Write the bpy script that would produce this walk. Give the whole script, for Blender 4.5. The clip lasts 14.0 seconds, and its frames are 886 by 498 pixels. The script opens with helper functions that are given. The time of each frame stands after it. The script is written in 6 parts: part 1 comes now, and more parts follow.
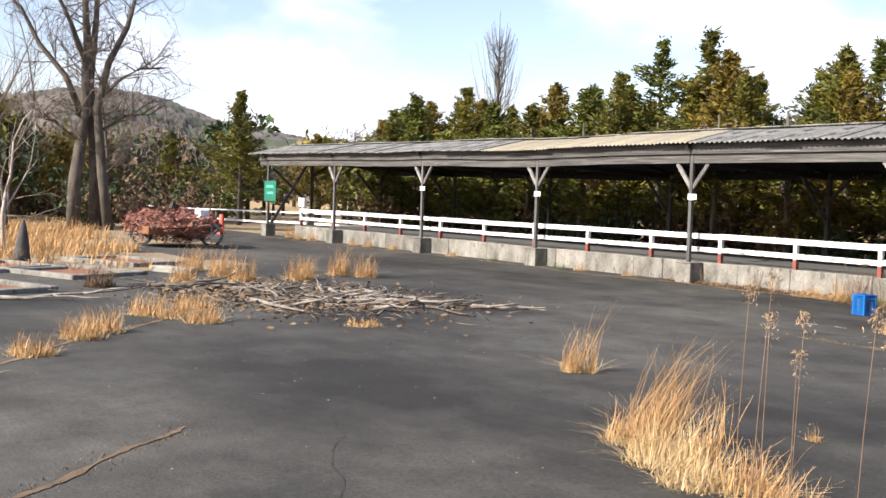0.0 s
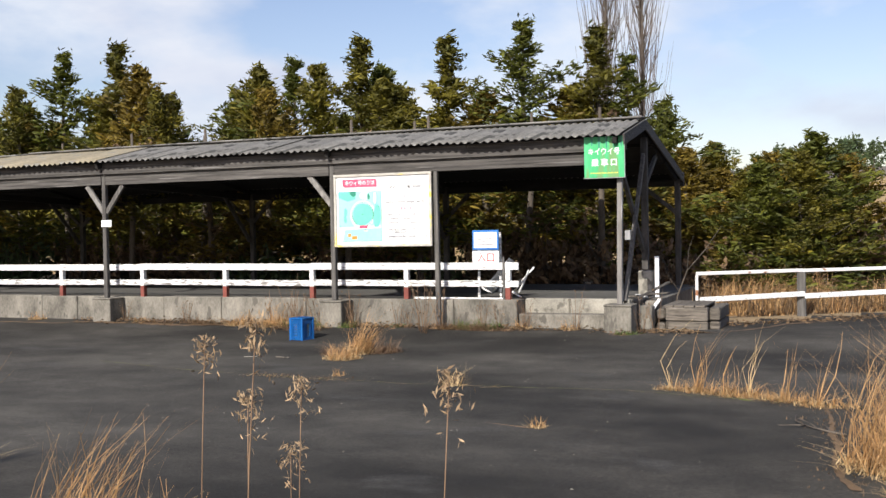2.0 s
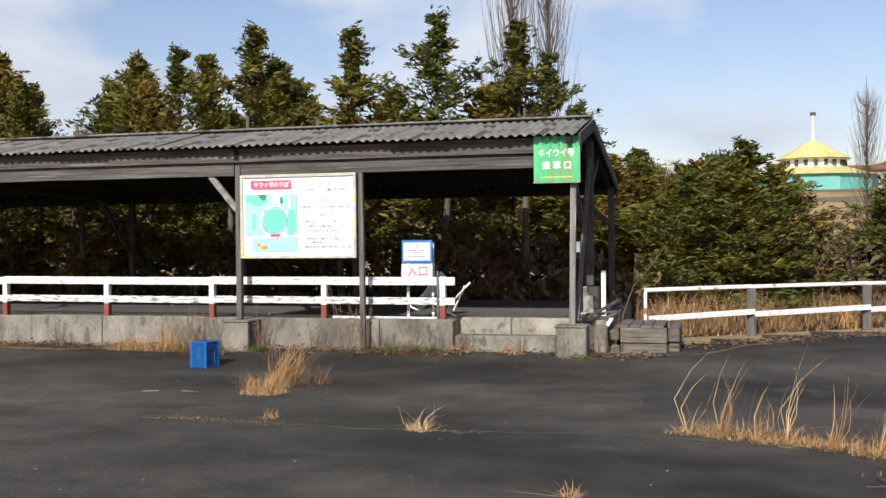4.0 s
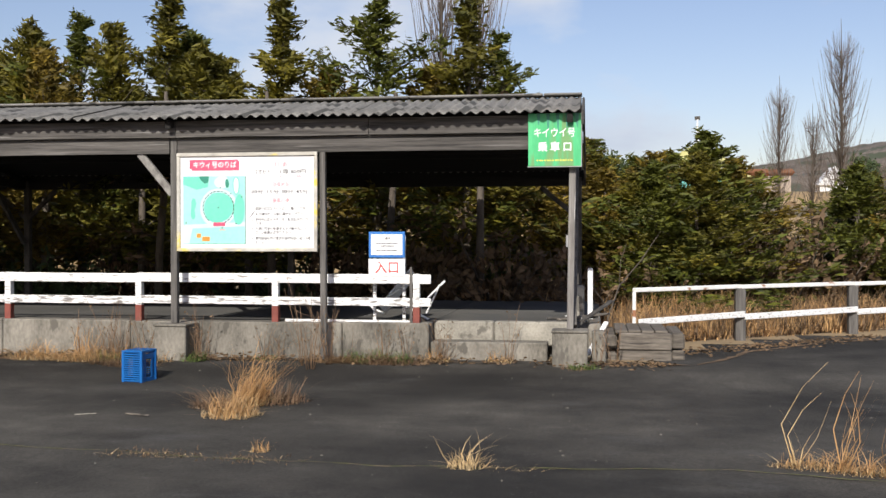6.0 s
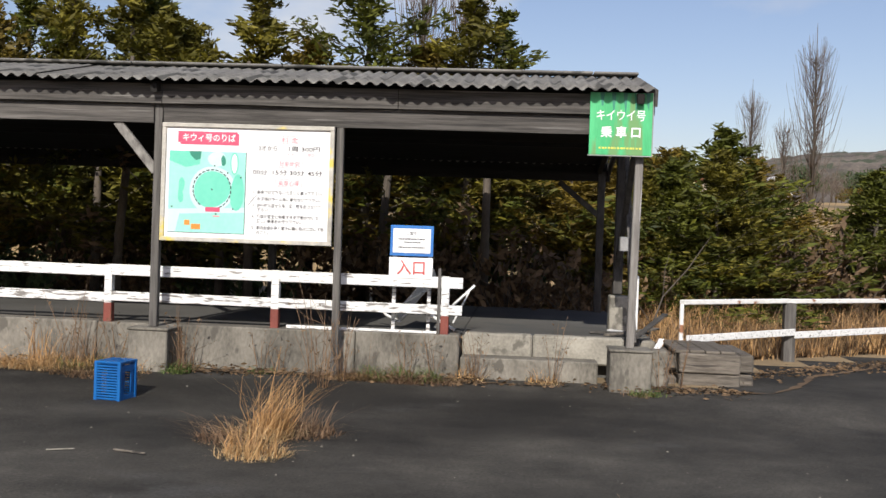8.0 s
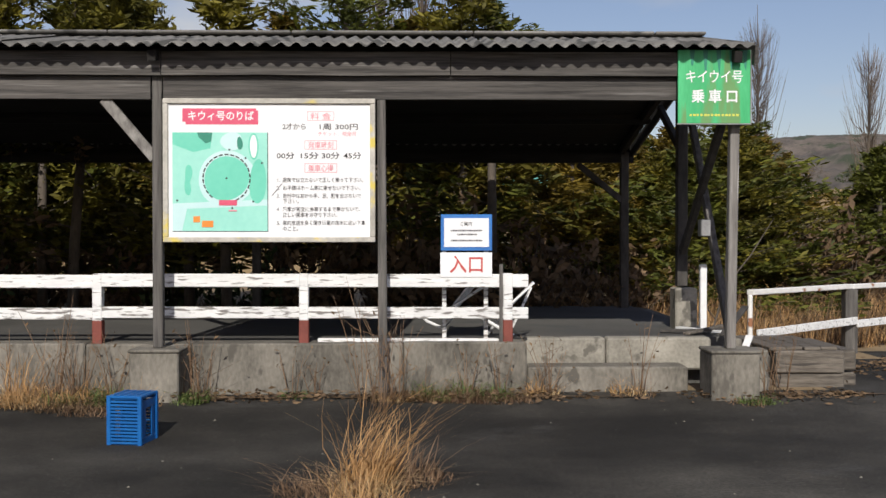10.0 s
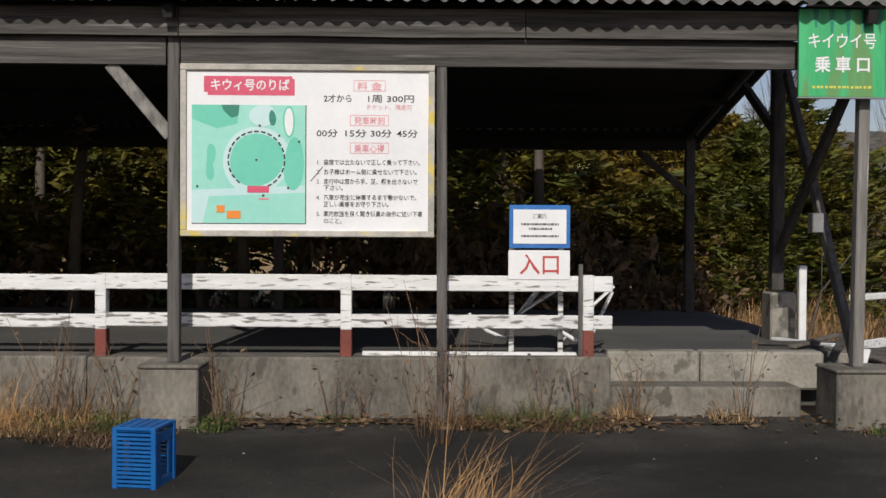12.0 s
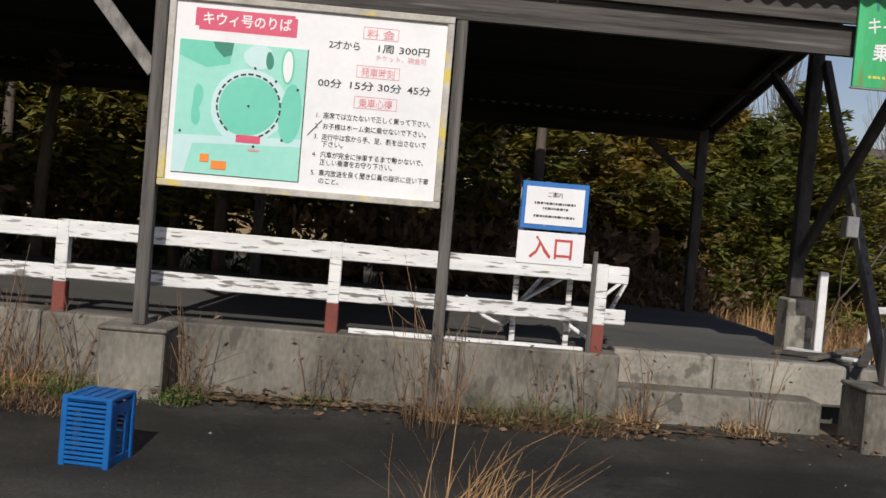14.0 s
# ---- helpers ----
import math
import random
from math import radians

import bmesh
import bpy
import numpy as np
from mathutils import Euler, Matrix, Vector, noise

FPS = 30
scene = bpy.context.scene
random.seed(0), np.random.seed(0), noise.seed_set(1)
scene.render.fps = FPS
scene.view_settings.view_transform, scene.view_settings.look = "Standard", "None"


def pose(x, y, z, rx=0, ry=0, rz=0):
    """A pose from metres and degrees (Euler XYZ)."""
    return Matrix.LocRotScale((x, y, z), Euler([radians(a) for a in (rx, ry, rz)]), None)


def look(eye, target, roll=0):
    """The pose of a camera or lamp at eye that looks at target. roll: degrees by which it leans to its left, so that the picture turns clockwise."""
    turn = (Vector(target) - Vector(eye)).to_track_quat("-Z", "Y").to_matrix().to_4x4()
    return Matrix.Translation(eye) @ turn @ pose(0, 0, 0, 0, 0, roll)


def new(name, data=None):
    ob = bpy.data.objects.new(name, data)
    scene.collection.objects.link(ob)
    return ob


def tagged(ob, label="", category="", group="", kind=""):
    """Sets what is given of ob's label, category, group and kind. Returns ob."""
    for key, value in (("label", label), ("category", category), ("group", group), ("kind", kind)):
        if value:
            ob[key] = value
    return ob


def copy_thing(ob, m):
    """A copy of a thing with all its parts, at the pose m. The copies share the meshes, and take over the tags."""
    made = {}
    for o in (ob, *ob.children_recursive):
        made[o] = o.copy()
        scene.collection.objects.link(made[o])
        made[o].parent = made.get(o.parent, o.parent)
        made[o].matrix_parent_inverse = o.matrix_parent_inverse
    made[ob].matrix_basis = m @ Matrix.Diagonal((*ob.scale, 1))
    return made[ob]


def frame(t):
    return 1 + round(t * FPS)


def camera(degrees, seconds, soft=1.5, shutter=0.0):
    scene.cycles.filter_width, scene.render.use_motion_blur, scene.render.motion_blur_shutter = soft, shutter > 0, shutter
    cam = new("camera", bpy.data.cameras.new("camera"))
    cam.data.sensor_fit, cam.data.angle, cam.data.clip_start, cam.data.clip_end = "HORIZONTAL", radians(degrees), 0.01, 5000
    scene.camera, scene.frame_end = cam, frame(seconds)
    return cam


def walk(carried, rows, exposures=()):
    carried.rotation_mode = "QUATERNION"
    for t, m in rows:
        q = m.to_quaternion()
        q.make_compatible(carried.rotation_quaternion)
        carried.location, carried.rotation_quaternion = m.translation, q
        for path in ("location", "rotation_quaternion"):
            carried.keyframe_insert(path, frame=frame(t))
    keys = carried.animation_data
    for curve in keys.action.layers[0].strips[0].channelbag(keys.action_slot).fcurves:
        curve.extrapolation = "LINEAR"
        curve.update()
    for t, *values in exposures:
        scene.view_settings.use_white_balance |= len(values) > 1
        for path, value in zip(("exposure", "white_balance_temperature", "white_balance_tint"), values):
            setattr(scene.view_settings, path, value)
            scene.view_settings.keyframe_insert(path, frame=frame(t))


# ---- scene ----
cam = camera(46.4, 14.0)
PATH = [
    (0, (1.74, 0.26, 1.753), (0.127, 1.438, 1.651), 1.9),
    (0.4, (1.433, 0.765, 1.705), (0.004, 2.164, 1.66), 3.1),
    (0.5, (1.379, 0.891, 1.704), (-0.029, 2.311, 1.726), 3.7),
    (1, (1.086, 1.353, 1.652), (-0.108, 2.957, 1.664), 1.8),
    (1.1, (1.035, 1.414, 1.658), (-0.098, 3.062, 1.697), 0.5),
    (1.5, (0.801, 1.613, 1.729), (-0.107, 3.395, 1.745), -0.1),
    (2, (0.211, 2.146, 1.651), (-0.557, 3.992, 1.617), -1.0),
    (2.5, (-0.149, 2.535, 1.683), (-0.796, 4.427, 1.633), -0.8),
    (2.7, (-0.271, 2.701, 1.681), (-0.889, 4.603, 1.66), -0.1),
    (4.8, (-2.287, 4.425, 1.609), (-2.702, 6.381, 1.594), -0.0),
    (5, (-2.463, 4.6, 1.59), (-2.836, 6.565, 1.598), 0.9),
    (5.5, (-2.785, 5.048, 1.589), (-3.115, 7.021, 1.558), 0.9),
    (6, (-3.183, 5.423, 1.565), (-3.466, 7.402, 1.546), -0.0),
    (6.5, (-3.574, 5.899, 1.582), (-3.902, 7.869, 1.476), -0.2),
    (7, (-3.95, 6.308, 1.624), (-4.273, 8.281, 1.571), 0.1),
    (7.5, (-4.255, 6.806, 1.53), (-4.552, 8.777, 1.366), -1.2),
    (8, (-4.603, 7.284, 1.547), (-4.749, 9.278, 1.524), 2.0),
    (8.2, (-4.729, 7.408, 1.535), (-4.862, 9.403, 1.528), 1.9),
    (10.3, (-6.284, 9.214, 1.407), (-6.212, 11.212, 1.384), 0.7),
    (10.5, (-6.355, 9.376, 1.377), (-6.305, 11.376, 1.38), 2.5),
    (11, (-6.507, 9.827, 1.386), (-6.451, 11.826, 1.355), 1.3),
    (11.5, (-6.604, 10.199, 1.426), (-6.71, 12.196, 1.398), 1.6),
    (12, (-6.61, 10.45, 1.443), (-6.578, 12.45, 1.412), 0.3),
    (12.5, (-6.727, 10.625, 1.427), (-6.679, 12.624, 1.392), 1.1),
    (13, (-6.655, 10.681, 1.439), (-6.579, 12.678, 1.37), 0.2),
    (13.5, (-6.626, 10.889, 1.394), (-6.513, 12.883, 1.3), -0.3),
    (14, (-6.807, 11.195, 1.377), (-6.719, 13.192, 1.31), 4.9),
]
walk(cam, [(t, look(eye, target, roll)) for t, eye, target, roll in PATH], [(0.0, 1.1), (0.8, 0.75), (1.5, 0.52), (2.5, 0.27), (5.0, 0.2), (7.5, 0.03), (8.2, 0.0), (10.5, -0.42), (12.0, -0.66), (13.0, -0.7), (14.0, -0.56)])

# ---- world, sun, exposure ----
world = bpy.data.worlds.new("sky_world")
scene.world = world
world.use_nodes = True
wn, wl = world.node_tree.nodes, world.node_tree.links
wn.clear()
w_out, w_bg = wn.new("ShaderNodeOutputWorld"), wn.new("ShaderNodeBackground")
w_sky, w_mix, w_tc = wn.new("ShaderNodeTexSky"), wn.new("ShaderNodeMix"), wn.new("ShaderNodeTexCoord")
w_sky.sky_type, w_sky.sun_disc = "NISHITA", False
w_sky.sun_elevation, w_sky.sun_rotation = radians(34), radians(186)
w_sky.air_density, w_sky.dust_density, w_sky.ozone_density = 1.1, 0.9, 2.4
w_map, w_noise, w_ramp = wn.new("ShaderNodeMapping"), wn.new("ShaderNodeTexNoise"), wn.new("ShaderNodeValToRGB")
w_noise2, w_ramp2 = wn.new("ShaderNodeTexNoise"), wn.new("ShaderNodeValToRGB")
w_map.inputs["Scale"].default_value = (1.0, 1.0, 2.2)
w_map.inputs["Location"].default_value = (0.35, 0.2, 0.1)
w_noise.inputs["Scale"].default_value, w_noise.inputs["Detail"].default_value, w_noise.inputs["Roughness"].default_value = 3.6, 8, 0.52
w_ramp.color_ramp.elements[0].position, w_ramp.color_ramp.elements[1].position = 0.5, 0.68
w_noise2.inputs["Scale"].default_value, w_noise2.inputs["Detail"].default_value = 4.1, 5
w_ramp2.color_ramp.elements[0].color, w_ramp2.color_ramp.elements[1].color = (7.6, 8.3, 10.2, 1), (10.6, 11.0, 11.9, 1)
w_ramp2.color_ramp.elements[0].position, w_ramp2.color_ramp.elements[1].position = 0.35, 0.6
w_mix.data_type = "RGBA"
wl.new(w_tc.outputs["Generated"], w_map.inputs["Vector"])
wl.new(w_map.outputs["Vector"], w_noise.inputs["Vector"])
wl.new(w_map.outputs["Vector"], w_noise2.inputs["Vector"])
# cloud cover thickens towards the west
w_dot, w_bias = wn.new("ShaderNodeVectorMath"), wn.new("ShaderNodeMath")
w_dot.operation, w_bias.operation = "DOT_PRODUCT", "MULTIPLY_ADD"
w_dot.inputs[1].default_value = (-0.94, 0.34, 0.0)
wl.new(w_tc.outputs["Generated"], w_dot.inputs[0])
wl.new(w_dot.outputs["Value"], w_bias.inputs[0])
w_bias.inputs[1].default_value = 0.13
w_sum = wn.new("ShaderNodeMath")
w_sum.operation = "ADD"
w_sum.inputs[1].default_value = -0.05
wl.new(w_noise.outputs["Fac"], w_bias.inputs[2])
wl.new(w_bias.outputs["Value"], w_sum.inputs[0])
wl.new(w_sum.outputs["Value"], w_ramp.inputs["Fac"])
wl.new(w_noise2.outputs["Fac"], w_ramp2.inputs["Fac"])
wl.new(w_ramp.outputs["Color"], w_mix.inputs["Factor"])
w_tint = wn.new("ShaderNodeMix")
w_tint.data_type, w_tint.blend_type = "RGBA", "MULTIPLY"
w_tint.inputs["Factor"].default_value = 1.0
w_tint.inputs["B"].default_value = (1.9, 1.66, 1.72, 1)
wl.new(w_sky.outputs["Color"], w_tint.inputs["A"])
wl.new(w_tint.outputs["Result"], w_mix.inputs["A"])
wl.new(w_ramp2.outputs["Color"], w_mix.inputs["B"])
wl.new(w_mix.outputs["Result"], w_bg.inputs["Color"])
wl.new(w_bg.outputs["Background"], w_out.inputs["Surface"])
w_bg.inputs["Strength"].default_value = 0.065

sun = new("sun", bpy.data.lights.new("sun", "SUN"))
sun.data.energy, sun.data.angle, sun.data.color = 5.0, radians(0.53), (1.0, 0.95, 0.87)
sun.matrix_world = look((-0.7, -10.0, 6.9), (0, 0, 0))

# ---- materials ----
def mat(name, c1, c2, scale=3.0, fine=60.0, rough=0.85, bump=0.25, stretch=(1, 1, 1), spread=0.0, island=0.0, metal=0.0, c3=None, c3_at=0.62, c3_scale=None, translucent=0.0, speck=None):
    """A surface with colour at two scales, relief, and an optional third colour in blotches (stains, peeling, moss)."""
    m = bpy.data.materials.new(name)
    m.use_nodes = True
    n, l = m.node_tree.nodes, m.node_tree.links
    b = n["Principled BSDF"]
    tc, mp = n.new("ShaderNodeTexCoord"), n.new("ShaderNodeMapping")
    mp.inputs["Scale"].default_value = stretch
    l.new(tc.outputs["Object"], mp.inputs["Vector"])
    big, small = n.new("ShaderNodeTexNoise"), n.new("ShaderNodeTexNoise")
    big.inputs["Scale"].default_value, big.inputs["Detail"].default_value = scale, 5
    small.inputs["Scale"].default_value, small.inputs["Detail"].default_value = fine, 3
    l.new(mp.outputs["Vector"], big.inputs["Vector"])
    l.new(mp.outputs["Vector"], small.inputs["Vector"])
    add = n.new("ShaderNodeMath")
    add.operation = "MULTIPLY_ADD"
    l.new(small.outputs["Fac"], add.inputs[0])
    add.inputs[1].default_value = 0.45
    l.new(big.outputs["Fac"], add.inputs[2])
    rp = n.new("ShaderNodeValToRGB")
    rp.color_ramp.elements[0].position, rp.color_ramp.elements[1].position = 0.5, 0.95
    rp.color_ramp.elements[0].color, rp.color_ramp.elements[1].color = (*c1, 1), (*c2, 1)
    l.new(add.outputs[0], rp.inputs["Fac"])
    out = rp.outputs["Color"]
    if c3:
        n3, r3, mx = n.new("ShaderNodeTexNoise"), n.new("ShaderNodeValToRGB"), n.new("ShaderNodeMix")
        n3.inputs["Scale"].default_value, n3.inputs["Detail"].default_value = c3_scale or scale * 2.3, 6
        off = n.new("ShaderNodeVectorMath")
        off.inputs[1].default_value = (7.3, 3.1, 5.7)
        l.new(mp.outputs["Vector"], off.inputs[0])
        l.new(off.outputs[0], n3.inputs["Vector"])
        r3.color_ramp.elements[0].position, r3.color_ramp.elements[1].position = c3_at - 0.03, c3_at + 0.03
        l.new(n3.outputs["Fac"], r3.inputs["Fac"])
        mx.data_type = "RGBA"
        l.new(r3.outputs["Color"], mx.inputs["Factor"])
        l.new(out, mx.inputs["A"])
        mx.inputs["B"].default_value = (*c3, 1)
        out = mx.outputs["Result"]
    if speck:
        ns, rs, ms_ = n.new("ShaderNodeTexNoise"), n.new("ShaderNodeValToRGB"), n.new("ShaderNodeMix")
        ns.inputs["Scale"].default_value, ns.inputs["Detail"].default_value = 130, 2
        rs.color_ramp.elements[0].position, rs.color_ramp.elements[1].position = 0.56, 0.72
        l.new(mp.outputs["Vector"], ns.inputs["Vector"])
        l.new(ns.outputs["Fac"], rs.inputs["Fac"])
        ms_.data_type = "RGBA"
        l.new(rs.outputs["Color"], ms_.inputs["Factor"])
        l.new(out, ms_.inputs["A"])
        ms_.inputs["B"].default_value = (*speck, 1)
        out = ms_.outputs["Result"]
    if spread or island:
        hs, mr = n.new("ShaderNodeHueSaturation"), n.new("ShaderNodeMapRange")
        src = n.new("ShaderNodeObjectInfo").outputs["Random"] if spread else n.new("ShaderNodeNewGeometry").outputs["Random Per Island"]
        k = spread or island
        mr.inputs["To Min"].default_value, mr.inputs["To Max"].default_value = 1 - k, 1 + k
        l.new(src, mr.inputs["Value"])
        l.new(mr.outputs["Result"], hs.inputs["Value"])
        l.new(out, hs.inputs["Color"])
        out = hs.outputs["Color"]
    l.new(out, b.inputs["Base Color"])
    b.inputs["Roughness"].default_value, b.inputs["Metallic"].default_value = rough, metal
    if bump:
        bp = n.new("ShaderNodeBump")
        bp.inputs["Strength"].default_value, bp.inputs["Distance"].default_value = bump, 0.01
        l.new(add.outputs[0], bp.inputs["Height"])
        l.new(bp.outputs["Normal"], b.inputs["Normal"])
    if translucent:
        tr, ms = n.new("ShaderNodeBsdfTranslucent"), n.new("ShaderNodeMixShader")
        l.new(out, tr.inputs["Color"])
        ms.inputs["Fac"].default_value = translucent
        l.new(b.outputs["BSDF"], ms.inputs[1])
        l.new(tr.outputs["BSDF"], ms.inputs[2])
        l.new(ms.outputs["Shader"], n["Material Output"].inputs["Surface"])
    return m

def asphalt_material():
    """Old asphalt: worn patches, mottling, dark stains, aggregate grains and pale chips."""
    m = bpy.data.materials.new("asphalt")
    m.use_nodes = True
    n, l = m.node_tree.nodes, m.node_tree.links
    b = n["Principled BSDF"]
    tc = n.new("ShaderNodeTexCoord")
    def noise(scale, detail, rough, stretch):
        mp, q = n.new("ShaderNodeMapping"), n.new("ShaderNodeTexNoise")
        mp.inputs["Scale"].default_value = stretch
        q.inputs["Scale"].default_value, q.inputs["Detail"].default_value, q.inputs["Roughness"].default_value = scale, detail, rough
        l.new(tc.outputs["Object"], mp.inputs["Vector"])
        l.new(mp.outputs["Vector"], q.inputs["Vector"])
        return q.outputs["Fac"]
    def ramp(src, lo, hi, c0, c1):
        q = n.new("ShaderNodeValToRGB")
        q.color_ramp.elements[0].position, q.color_ramp.elements[1].position = lo, hi
        q.color_ramp.elements[0].color, q.color_ramp.elements[1].color = (*c0, 1), (*c1, 1)
        l.new(src, q.inputs["Fac"])
        return q.outputs["Color"]
    def mixed(kind, a, c, fac):
        q = n.new("ShaderNodeMix")
        q.data_type, q.blend_type = "RGBA", kind
        l.new(a, q.inputs["A"])
        l.new(c, q.inputs["B"])
        if isinstance(fac, float):
            q.inputs["Factor"].default_value = fac
        else:
            l.new(fac, q.inputs["Factor"])
        return q.outputs["Result"]
    broad = ramp(noise(0.2, 6, 0.6, (0.85, 1.35, 1)), 0.4, 0.64, (0.0185, 0.0168, 0.0143), (0.075, 0.069, 0.0595))
    mottle = ramp(noise(1.7, 7, 0.68, (1, 1, 1)), 0.3, 0.72, (0.62, 0.62, 0.62), (1.32, 1.31, 1.29))
    out = mixed("MULTIPLY", broad, mottle, 1.0)
    grain_src = noise(42, 4, 0.75, (1, 1, 1))
    out = mixed("MULTIPLY", out, ramp(grain_src, 0.3, 0.7, (0.55, 0.55, 0.55), (1.5, 1.49, 1.46)), 1.0)
    worn = ramp(noise(0.55, 6, 0.6, (1, 1.8, 1)), 0.6, 0.7, (0, 0, 0), (0.75, 0.75, 0.75))
    out = mixed("MIX", out, ramp(grain_src, 0.35, 0.65, (0.042, 0.04, 0.037), (0.085, 0.081, 0.075)), worn)
    chips = n.new("ShaderNodeTexVoronoi")
    chips.inputs["Scale"].default_value = 26
    l.new(tc.outputs["Object"], chips.inputs["Vector"])
    chip = ramp(chips.outputs["Distance"], 0.07, 0.13, (1, 1, 1), (0, 0, 0))
    rare = ramp(noise(9, 2, 0.5, (1, 1, 1)), 0.56, 0.6, (0, 0, 0), (1, 1, 1))
    tone = n.new("ShaderNodeRGB")
    tone.outputs[0].default_value = (0.16, 0.152, 0.14, 1)
    out = mixed("MIX", out, tone.outputs[0], mixed("MULTIPLY", chip, rare, 1.0))
    l.new(out, b.inputs["Base Color"])
    b.inputs["Roughness"].default_value = 0.92
    b.inputs["Specular IOR Level"].default_value = 0.3
    bp = n.new("ShaderNodeBump")
    bp.inputs["Strength"].default_value, bp.inputs["Distance"].default_value = 0.7, 0.008
    l.new(grain_src, bp.inputs["Height"])
    l.new(bp.outputs["Normal"], b.inputs["Normal"])
    return m

ASPHALT = asphalt_material()
EARTH = mat("dry_earth", (0.16, 0.115, 0.065), (0.3, 0.215, 0.115), 0.35, 9, 0.95, 0.6)
SLAB = mat("platform_asphalt", (0.06, 0.058, 0.053), (0.115, 0.11, 0.1), 0.7, 30, 0.9, 0.5, c3=(0.075, 0.075, 0.072), c3_at=0.6)
CONCRETE = mat("weathered_concrete", (0.08, 0.073, 0.06), (0.265, 0.243, 0.203), 2.6, 30, 0.92, 0.6, (1.2, 1.2, 0.6), c3=(0.105, 0.096, 0.08), c3_at=0.64, c3_scale=6.0, spread=0.12)
CONCRETE_PALE = mat("pale_concrete", (0.17, 0.158, 0.13), (0.37, 0.345, 0.29), 2.2, 36, 0.92, 0.5, c3=(0.13, 0.12, 0.1), c3_at=0.6)
WOOD_X = mat("grey_board", (0.025, 0.023, 0.021), (0.12, 0.11, 0.1), 3.0, 14, 0.88, 0.5, (0.35, 9, 9), c3=(0.17, 0.16, 0.15), c3_at=0.66, c3_scale=2.0, spread=0.12)
WOOD_Z = mat("grey_post", (0.05, 0.046, 0.042), (0.15, 0.14, 0.128), 3.0, 14, 0.88, 0.5, (9, 9, 0.5), spread=0.1)
WOOD_BLEACHED = mat("bleached_post", (0.11, 0.1, 0.092), (0.26, 0.245, 0.225), 3.0, 14, 0.85, 0.5, (9, 9, 0.5), c3=(0.6, 0.58, 0.56), c3_at=0.64, c3_scale=2.0)
WOOD_PALE = mat("pale_brace", (0.11, 0.1, 0.092), (0.3, 0.285, 0.26), 3.0, 14, 0.88, 0.5, (4, 4, 2))
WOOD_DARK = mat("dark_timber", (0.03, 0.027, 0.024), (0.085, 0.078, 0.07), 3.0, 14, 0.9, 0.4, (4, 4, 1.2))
# near-black: shade under the shed roof put into the colour; also asphalt cracks
SHADE_CRACK_BLACK = mat("roof_shade_and_crack_black", (0.008, 0.007, 0.006), (0.022, 0.02, 0.018), 3.0, 14, 0.95, 0.3, (0.5, 6, 6))
SLEEPER = mat("old_sleeper", (0.055, 0.046, 0.037), (0.19, 0.165, 0.135), 3.0, 16, 0.9, 0.6, (0.8, 8, 8), c3=(0.05, 0.043, 0.037), c3_at=0.63, c3_scale=2.2, spread=0.12)
ROOFING = mat("corrugated_cement", (0.09, 0.087, 0.082), (0.24, 0.23, 0.21), 1.7, 30, 0.92, 0.4, (1, 0.6, 1), c3=(0.055, 0.054, 0.05), c3_at=0.6, c3_scale=2.4, spread=0.12)
ROOFING_TAN = mat("corrugated_cement_ochre", (0.17, 0.145, 0.1), (0.33, 0.285, 0.2), 1.7, 30, 0.92, 0.4, (1, 0.6, 1), c3=(0.2, 0.19, 0.165), c3_at=0.58, c3_scale=2.0, spread=0.1)
PAINT_RAIL = mat("peeling_white_paint", (0.66, 0.66, 0.65), (0.84, 0.84, 0.82), 4, 30, 0.6, 0.3, (0.8, 6, 6), c3=(0.23, 0.215, 0.2), c3_at=0.61, c3_scale=8.0)
# peeling wear on the lower rails; painted shade on the entrance sign's legs
PAINT_WORN_SHADED = mat("worn_and_shaded_white_paint", (0.6, 0.6, 0.59), (0.82, 0.82, 0.8), 4, 30, 0.65, 0.4, (0.8, 5, 5), c3=(0.2, 0.185, 0.17), c3_at=0.55, c3_scale=7.0)
PAINT_RED = mat("red_oxide_paint", (0.15, 0.036, 0.026), (0.23, 0.06, 0.042), 6, 50, 0.7, 0.3, c3=(0.14, 0.07, 0.05), c3_at=0.66)
PAINT_WHITE = mat("white_paint", (0.7, 0.7, 0.7), (0.84, 0.84, 0.83), 5, 40, 0.5, 0.1)
PAINT_RUSTY = mat("rusty_white_paint", (0.66, 0.65, 0.62), (0.82, 0.81, 0.78), 5, 40, 0.6, 0.3, (0.6, 3, 3), c3=(0.3, 0.13, 0.06), c3_at=0.63, c3_scale=2.2)
FRAME_WOOD = mat("flaking_sign_frame", (0.34, 0.32, 0.28), (0.58, 0.55, 0.49), 6, 40, 0.8, 0.4, (1, 4, 1), c3=(0.66, 0.53, 0.12), c3_at=0.6, c3_scale=3.0)
SIGN_WHITE = mat("sign_white", (0.76, 0.77, 0.78), (0.86, 0.86, 0.86), 2.5, 25, 0.35, 0.03)
MAP_GREEN = mat("map_pale_green", (0.28, 0.66, 0.55), (0.36, 0.74, 0.62), 2, 20, 0.4, 0.0)
MAP_MID = mat("map_mid_green", (0.13, 0.56, 0.41), (0.17, 0.62, 0.46), 2, 20, 0.4, 0.0)
MAP_DARK = mat("map_dark_green", (0.02, 0.2, 0.13), (0.03, 0.25, 0.17), 2, 20, 0.4, 0.0)
MAP_PALE = mat("map_pale_path", (0.5, 0.72, 0.72), (0.58, 0.78, 0.77), 2, 20, 0.4, 0.0)
